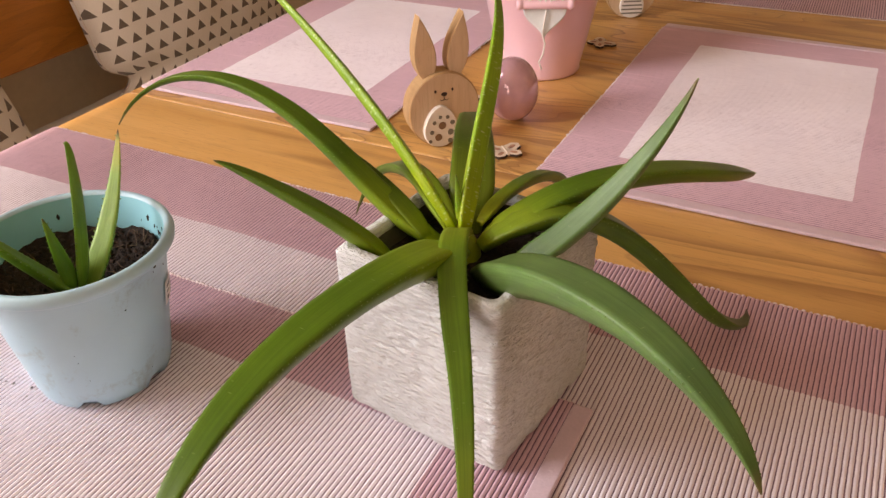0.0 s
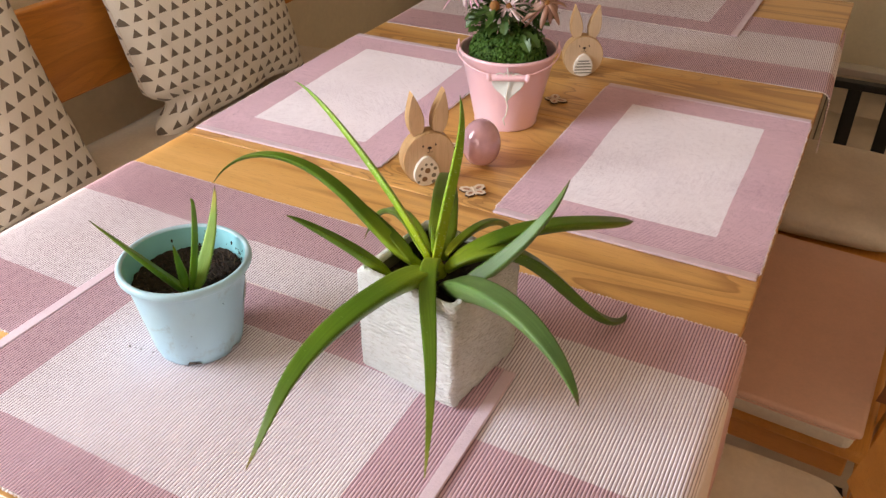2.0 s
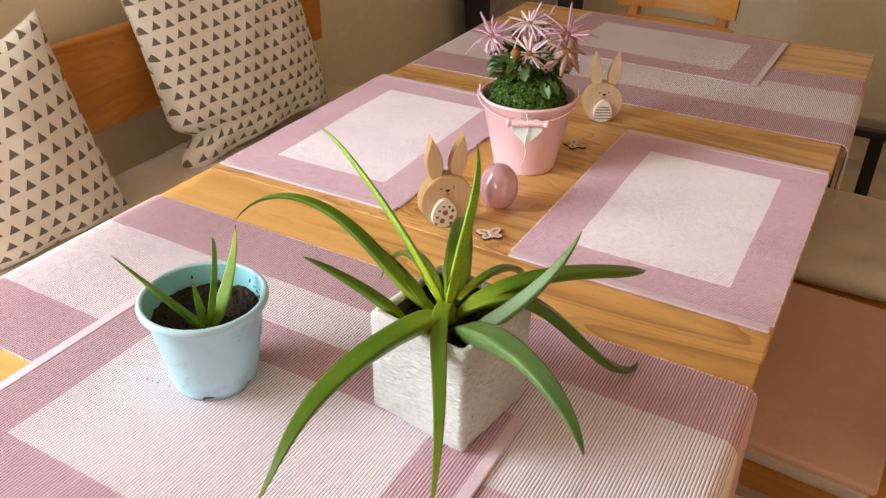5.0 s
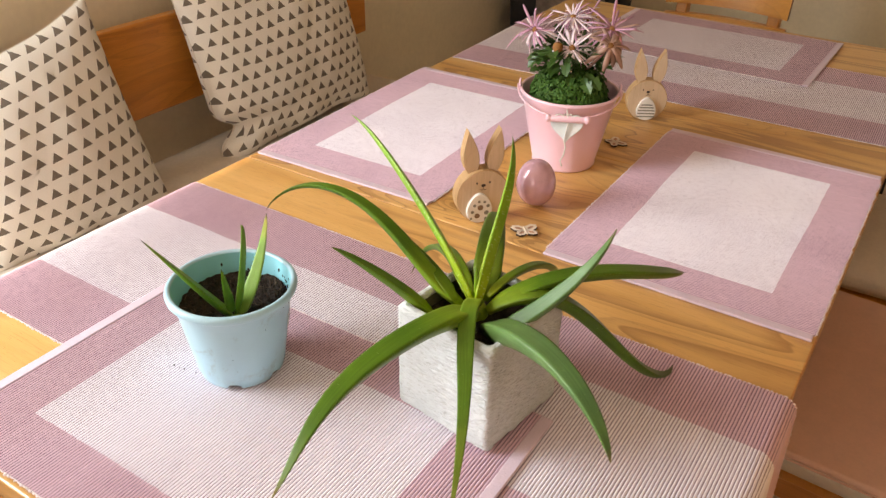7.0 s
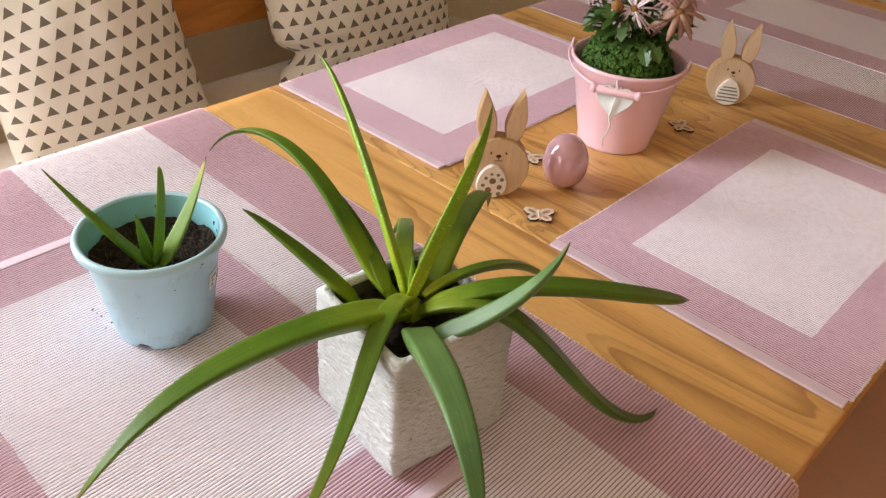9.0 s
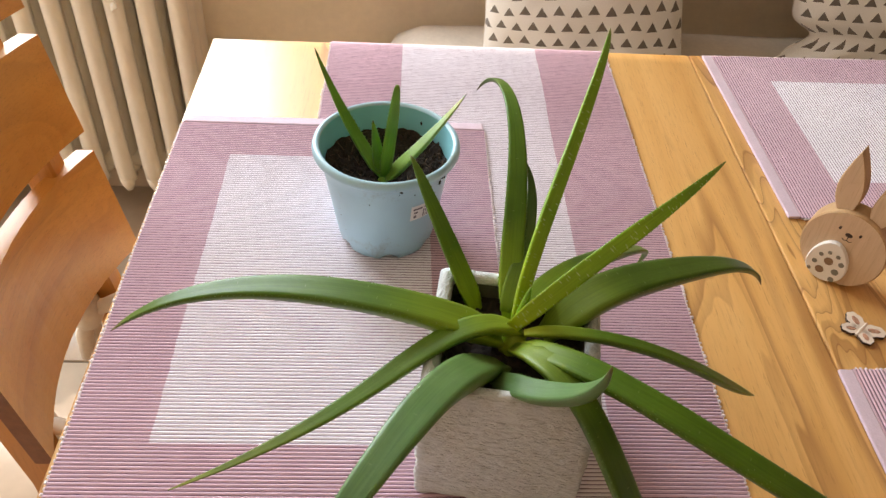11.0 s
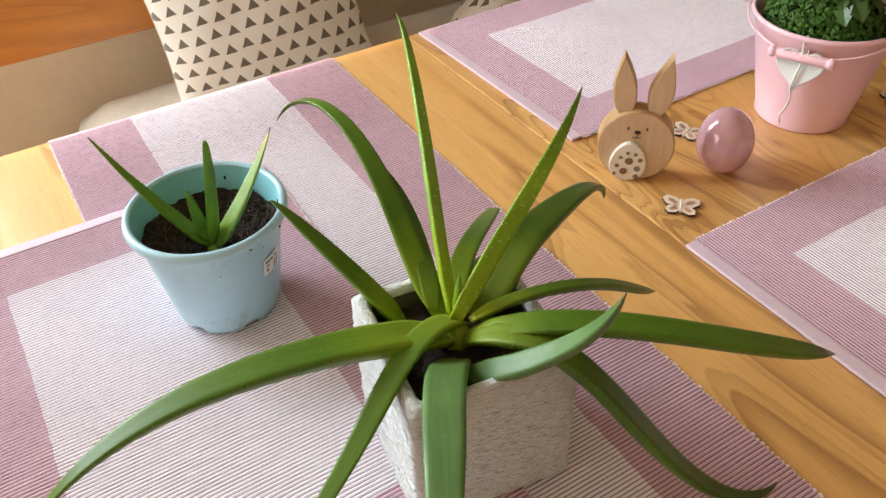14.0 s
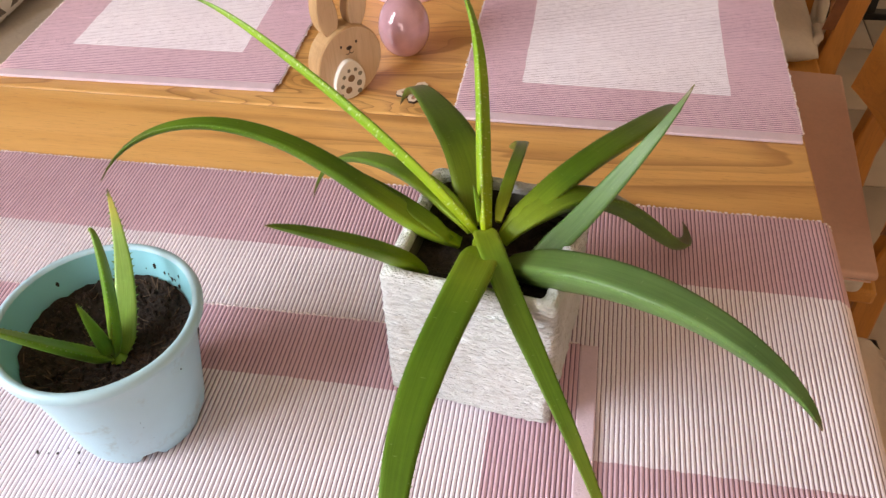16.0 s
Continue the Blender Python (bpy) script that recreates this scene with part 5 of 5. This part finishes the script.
def build_pillow(at, w, h, seed, label, slump=0.0, waist=0.0):
    """A square throw pillow, upright: local x along its width, z up, y through it."""
    bm = bmesh.new()
    layer = bm.loops.layers.uv.verify()
    n = 60
    rng = random.Random(seed)
    sides = []
    for s in (-1, 1):
        g = []
        for i in range(n + 1):
            row = []
            for j in range(n + 1):
                u, v = 2 * i / n - 1, 2 * j / n - 1
                e = max(0.0, (1 - u**2) * (1 - v**2)) ** 0.42
                pinch_x = 1 - 0.075 * (1 - abs(v) ** 2.2) * abs(u) ** 3
                pinch_z = 1 - 0.075 * (1 - abs(u) ** 2.2) * abs(v) ** 3
                x, z = u * w / 2 * pinch_x, v * h / 2 * pinch_z
                belly = 0.070 * (1 - 0.25 * v)
                crease = 1 - abs(noise.noise((x * 9 + 3 * z, z * 9, seed + 2 * s))) * 2
                rim = min(1.0, max(abs(u), abs(v)) ** 3)
                y = s * belly * e + s * e * (0.005 * noise.noise((x * 13, z * 13, seed + s)) + 0.005 * rim * max(0.0, crease) ** 3 + 0.0012 * noise.noise((x * 45, z * 45, seed)))
                fold = 0.007 * math.exp(-((v + 0.86) / 0.12) ** 2) * math.sin(u * 9 + seed)
                tuck = waist * math.exp(-(((v + 0.66) / 0.10) ** 2)) * max(0.0, -u) ** 1.5
                x, y = x + 0.045 * tuck, y * (1 - 0.45 * tuck)
                sag = x * (slump * (v + 1) / 2 - 0.5 * slump * (1 - v) / 2)
                row.append((x, y + fold, z + sag + 0.006 * noise.noise((u * 2.5, v * 2.5, seed)) * abs(v)))
            g.append(row)
        sides.append(g)
    verts = [[[None] * (n + 1) for _ in range(n + 1)] for _ in range(2)]
    for k in range(2):
        for i in range(n + 1):
            for j in range(n + 1):
                edge = i in (0, n) or j in (0, n)
                verts[k][i][j] = verts[0][i][j] if (k and edge) else bm.verts.new(sides[k][i][j])
    for k in range(2):
        for i in range(n):
            for j in range(n):
                f = bm.faces.new((verts[k][i][j], verts[k][i + 1][j], verts[k][i + 1][j + 1], verts[k][i][j + 1]))
                for lp, (a, c) in zip(f.loops, ((i, j), (i + 1, j), (i + 1, j + 1), (i, j + 1))):
                    lp[layer].uv = (a / n * w + 1.0 + k * 0.37, c / n * h + 1.0)
    p = thing("throw_pillow", at, label, "pillow", "pillows on the bench")
    part("cover", bm, PILLOW_CLOTH, p, smooth=True)
    seam = []
    for i in range(n + 1):
        seam.append(sides[0][i][0])
    for j in range(1, n + 1):
        seam.append(sides[0][n][j])
    for i in range(n - 1, -1, -1):
        seam.append(sides[0][i][n])
    for j in range(n - 1, -1, -1):
        seam.append(sides[0][0][j])
    part("seam", tube(seam, 0.0011, 6), CUSHION, p, "cream sewn seam", smooth=True)
    return p


build_pillow(pose(-1.290, 0.769, 0.660, -13, -6, 86), 0.375, 0.375, 1.0, "cream throw pillow printed with dark triangles", 0.2)
build_pillow(pose(-1.280, 1.378, 0.715, -12, -5, 84), 0.48, 0.45, 5.0, "cream throw pillow printed with dark triangles, slumped at its foot", 0.0, 1.0)


# ---- chairs ----
def build_chair():
    """A ladder-back chair facing local +y, its seat at 0.44, the three curved slats at the back."""
    c = thing("dining_chair", pose(0, 0, 0), "honey-coloured beech dining chair with curved back slats", "chair", "chairs round the table")
    part("seat", box(0.42, 0.40, 0.022, 0.006, (0, 0.0, 0.430)), CHAIR_WOOD, c)
    for s in (-1, 1):
        part("front_leg", box(0.036, 0.036, 0.4185, 0.004, (s * 0.185, 0.175, 0.20925)), POST_WOOD, c)
        post = bmesh.new()
        loops = []
        for z, y in ((0.0, -0.245), (0.22, -0.225), (0.42, -0.222), (0.60, -0.246), (0.80, -0.277), (0.93, -0.297)):
            loops.append([(s * 0.128 + dx, y + dy, z) for dx, dy in ((-0.016, -0.019), (0.016, -0.019), (0.016, 0.019), (-0.016, 0.019))])
        rings(loops, True, True, post)
        bmesh.ops.bevel(post, geom=list(post.edges), offset=0.003, segments=1, affect="EDGES")
        part("back_post", post, POST_WOOD, c)
        part("side_rail", box(0.022, 0.34, 0.045, 0.003, (s * 0.185, -0.01, 0.396)), BENCH_WOOD, c)
    part("front_rail", box(0.33, 0.022, 0.045, 0.003, (0, 0.175, 0.396)), CHAIR_WOOD, c)
    for z0, h in ((0.503, 0.152), (0.682, 0.125), (0.838, 0.105)):
        bm = bmesh.new()
        loops = []
        for k in range(15):
            u = k / 7 - 1
            bow = -0.036 * (1 - u * u)
            ya, yb = -0.186 - 0.155 * (z0 - 0.5) + bow, -0.186 - 0.155 * (z0 + h - 0.5) + bow
            x = u * 0.168
            loops.append([(x, ya, z0), (x, ya - 0.020, z0), (x, yb - 0.020, z0 + h), (x, yb, z0 + h)])
        rings(loops, True, True, bm)
        bmesh.ops.bevel(bm, geom=[e for e in bm.edges if e.calc_face_angle(0) > 1.0], offset=0.003, segments=1, affect="EDGES")
        bm.normal_update()
        for f in bm.faces:
            f.material_index = 1 if abs(f.normal.x) > 0.9 else 0
        part("back_slat", bm, [CHAIR_WOOD, END_GRAIN], c, "curved back slat")
    return c


def build_seat_cushion(at, seed, label):
    p = thing("seat_cushion", at, label, "cushion", "cushions on the chairs")
    part("pad", soft_pad(0.40, 0.40, 0.045, 0.014, seed, ((-0.09, -0.09), (0.09, -0.09), (-0.09, 0.09), (0.09, 0.09))), CUSHION, p, smooth=True)
    for s in (-1, 1):
        knot = bmesh.new()
        tube([(s * 0.165, -0.180, 0.024), (s * 0.140, -0.200, 0.032), (s * 0.104, -0.201, 0.030), (s * 0.094, -0.222, 0.022), (s * 0.090, -0.245, 0.015)], [0.006, 0.008, 0.009, 0.010, 0.012], 8, knot)
        tube([(s * 0.090, -0.245, 0.015), (s * 0.083, -0.252, -0.012), (s * 0.078, -0.254, -0.050), (s * 0.086, -0.252, -0.088), (s * 0.100, -0.249, -0.052), (s * 0.095, -0.247, -0.010), (s * 0.090, -0.245, 0.012)], 0.0085, 8, knot)
        tube([(s * 0.090, -0.246, 0.015), (s * 0.072, -0.252, -0.014), (s * 0.064, -0.254, -0.048)], [0.009, 0.011, 0.007], 8, knot)
        bmesh.ops.create_icosphere(knot, subdivisions=2, radius=0.025, matrix=Matrix.Translation((s * 0.090, -0.247, 0.014)) @ Matrix.Diagonal((1, 0.8, 1.2, 1)))
        part("tie", knot, CUSHION, p, "knotted cream cotton tie", smooth=True)
    return p


chair = build_chair()
CHAIRS = [pose(-0.540, 0.297, 0, 0, 0, 0), pose(0.018, 1.165, 0, 0, 0, 86), pose(0.012, 1.660, 0, 0, 0, 90), pose(-0.015, 0.650, 0, 0, 0, 90), pose(-0.52, 2.13, 0, 0, 0, 180)]
chair.matrix_world = CHAIRS[0]
for m in CHAIRS[1:]:
    copy_thing(chair, m)
for k in (0, 2, 3):
    build_seat_cushion(CHAIRS[k] @ pose(0, 0.005, 0.4415), k + 0.5, "cream tufted seat cushion tied to a chair")


def build_pink_pad(at):
    p = thing("seat_pad", at, "flat dusty pink seat pad with a pale underside on a chair", "cushion")
    part("cover", box(0.425, 0.455, 0.012, 0.005, (0, 0, 0.041), 3), PINK_PAD, p)
    part("filling", box(0.41, 0.44, 0.035, 0.012, (0, 0, 0.0175), 3), CUSHION, p, "cream foam underside")
    part("seam", tube([(-0.205, -0.228, 0.036), (0.0, -0.2285, 0.036), (0.205, -0.228, 0.036)], 0.0014, 6), PINK_PAD, p)


build_pink_pad(CHAIRS[1] @ pose(0, 0.028, 0.4415, 0, 0, -90))


# ---- radiator under the window ----
def build_radiator():
    r = thing("cast_radiator", pose(-1.385, -0.30, 0), "cream enamelled column radiator under the window", "radiator")
    n, pitch = 12, 0.0585
    base = 0.36 - 0.030
    made = {}
    for x in (0.052, 0.0, -0.052):
        pts = [(x * 0.55, 0, 0.112), (x * 0.9, 0, 0.122), (x, 0, 0.165), (x, 0, 0.45), (x, 0, 0.745), (x * 0.9, 0, 0.788), (x * 0.55, 0, 0.798)]
        made[x] = finish(tube(pts, [0.015, 0.019, 0.0185, 0.0175, 0.0185, 0.019, 0.015], 12), "column", RADIATOR_PAINT, True)
    for k in range(n):
        for me in made.values():
            part("column", me, None, r, at=pose(0, base - k * pitch, 0))
    web = finish(box(0.112, 0.011, 0.60, 0.004, (0, 0, 0.452)), "web", RADIATOR_PAINT)
    nub = finish(tube([(0.052, 0, 0.128), (0.052, 0, 0.108), (0.052, 0, 0.094)], [0.017, 0.014, 0.008], 10), "nub", RADIATOR_PAINT, True)
    for k in range(n):
        part("web", web, None, r, at=pose(0, base - k * pitch, 0))
        part("nub", nub, None, r, at=pose(0, base - k * pitch, 0))
    for z in (0.145, 0.765):
        part("header", tube([(0, base + 0.012, z), (0, base - (n - 1) * pitch - 0.012, z)], 0.021, 14), RADIATOR_PAINT, r, smooth=True)
    valve = bmesh.new()
    tube([(0.0, base + 0.010, 0.765), (0.0, base + 0.032, 0.765), (0.03, base + 0.040, 0.765)], [0.010, 0.010, 0.006], 10, valve)
    part("vent_valve", valve, GREY_METAL, r, "small metal bleed valve", smooth=True)
    bleed = box(0.014, 0.020, 0.016, 0.002, (0.072, 0.216, 0.552))
    tube([(0.078, 0.222, 0.545), (0.088, 0.226, 0.541), (0.094, 0.228, 0.539)], [0.0055, 0.0065, 0.0045], 10, bleed)
    part("bleed_screw", bleed, RADIATOR_PAINT, r, "painted bleed screw on a column")
    for k in (1, n - 2):
        part("foot", box(0.09, 0.02, 0.10, 0.003, (0, base - k * pitch, 0.05)), RADIATOR_PAINT, r)


build_radiator()


# ---- beyond the table ----
def build_rack():
    r = thing("metal_rack", pose(0.375, 2.42, 0), "low black steel rack with a grey rail against the far side", "rack")
    part("rail", box(0.85, 0.05, 0.022, 0.003, (0, 0, 0.455)), GREY_METAL, r, "brushed grey top rail")
    part("rail", box(0.85, 0.035, 0.020, 0.003, (0, 0, 0.415)), BLACK_METAL, r)
    part("rail", box(0.85, 0.035, 0.020, 0.003, (0, 0, 0.06)), BLACK_METAL, r)
    for k in range(9):
        part("slat", box(0.036, 0.022, 0.35, 0.003, (-0.40 + 0.1 * k, 0, 0.235)), BLACK_METAL, r)
    for s in (-1, 1):
        part("leg", box(0.04, 0.05, 0.444, 0.003, (s * 0.405, 0.08, 0.222)), BLACK_METAL, r)


build_rack()
solid("sideboard", box(1.3, 0.38, 0.40, 0.006, (0, 0, 0.2)), WHITE_PAINT, pose(0.95, 3.40, 0), "low off-white sideboard against the far wall", "sideboard")


def build_bag():
    b = thing("fabric_bag", pose(-1.24, 2.93, 0), "dark fabric bag with a mottled grey front, standing by the wall", "bag")
    bm = box(0.36, 0.42, 0.75, 0.05, (0, 0, 0.375), 4)
    bmesh.ops.subdivide_edges(bm, edges=list(bm.edges), cuts=3, use_grid_fill=True)
    for v in bm.verts:
        v.co += Vector((noise.noise(v.co * 7), noise.noise(v.co * 7 + Vector((5, 0, 0))), 0.3 * noise.noise(v.co * 6))) * 0.02 * min(1, v.co.z * 20)
    part("body", bm, DARK_FABRIC, b, smooth=True)
    fr = box(0.26, 0.02, 0.56, 0.008, (0.09, -0.215, 0.36), 3)
    part("front_panel", fr, GREY_FABRIC, b, "mottled grey fabric panel", smooth=True)


build_bag()

# ---- floor tiles, last ----
TILE_W = 0.304
tile_mesh = finish(box(TILE_W - 0.005, TILE_W - 0.005, 0.008, 0.0012, (0, 0, -0.004), 1), "tile", TILE)
nx, ny = int((X1 - X0) / TILE_W) + 1, int((Y1 - Y0) / TILE_W) + 1
for i in range(nx):
    for j in range(ny):
        cx, cy = -1.222 - 0.152 + TILE_W * i, Y0 + 0.152 + TILE_W * j - 0.02
        if cx + TILE_W / 2 < X1 and cy + TILE_W / 2 < Y1:
            t = new("tile", tile_mesh)
            t.parent = floor
            t.matrix_parent_inverse = floor.matrix_world.inverted()
            t.location = (cx, cy, 0.0)
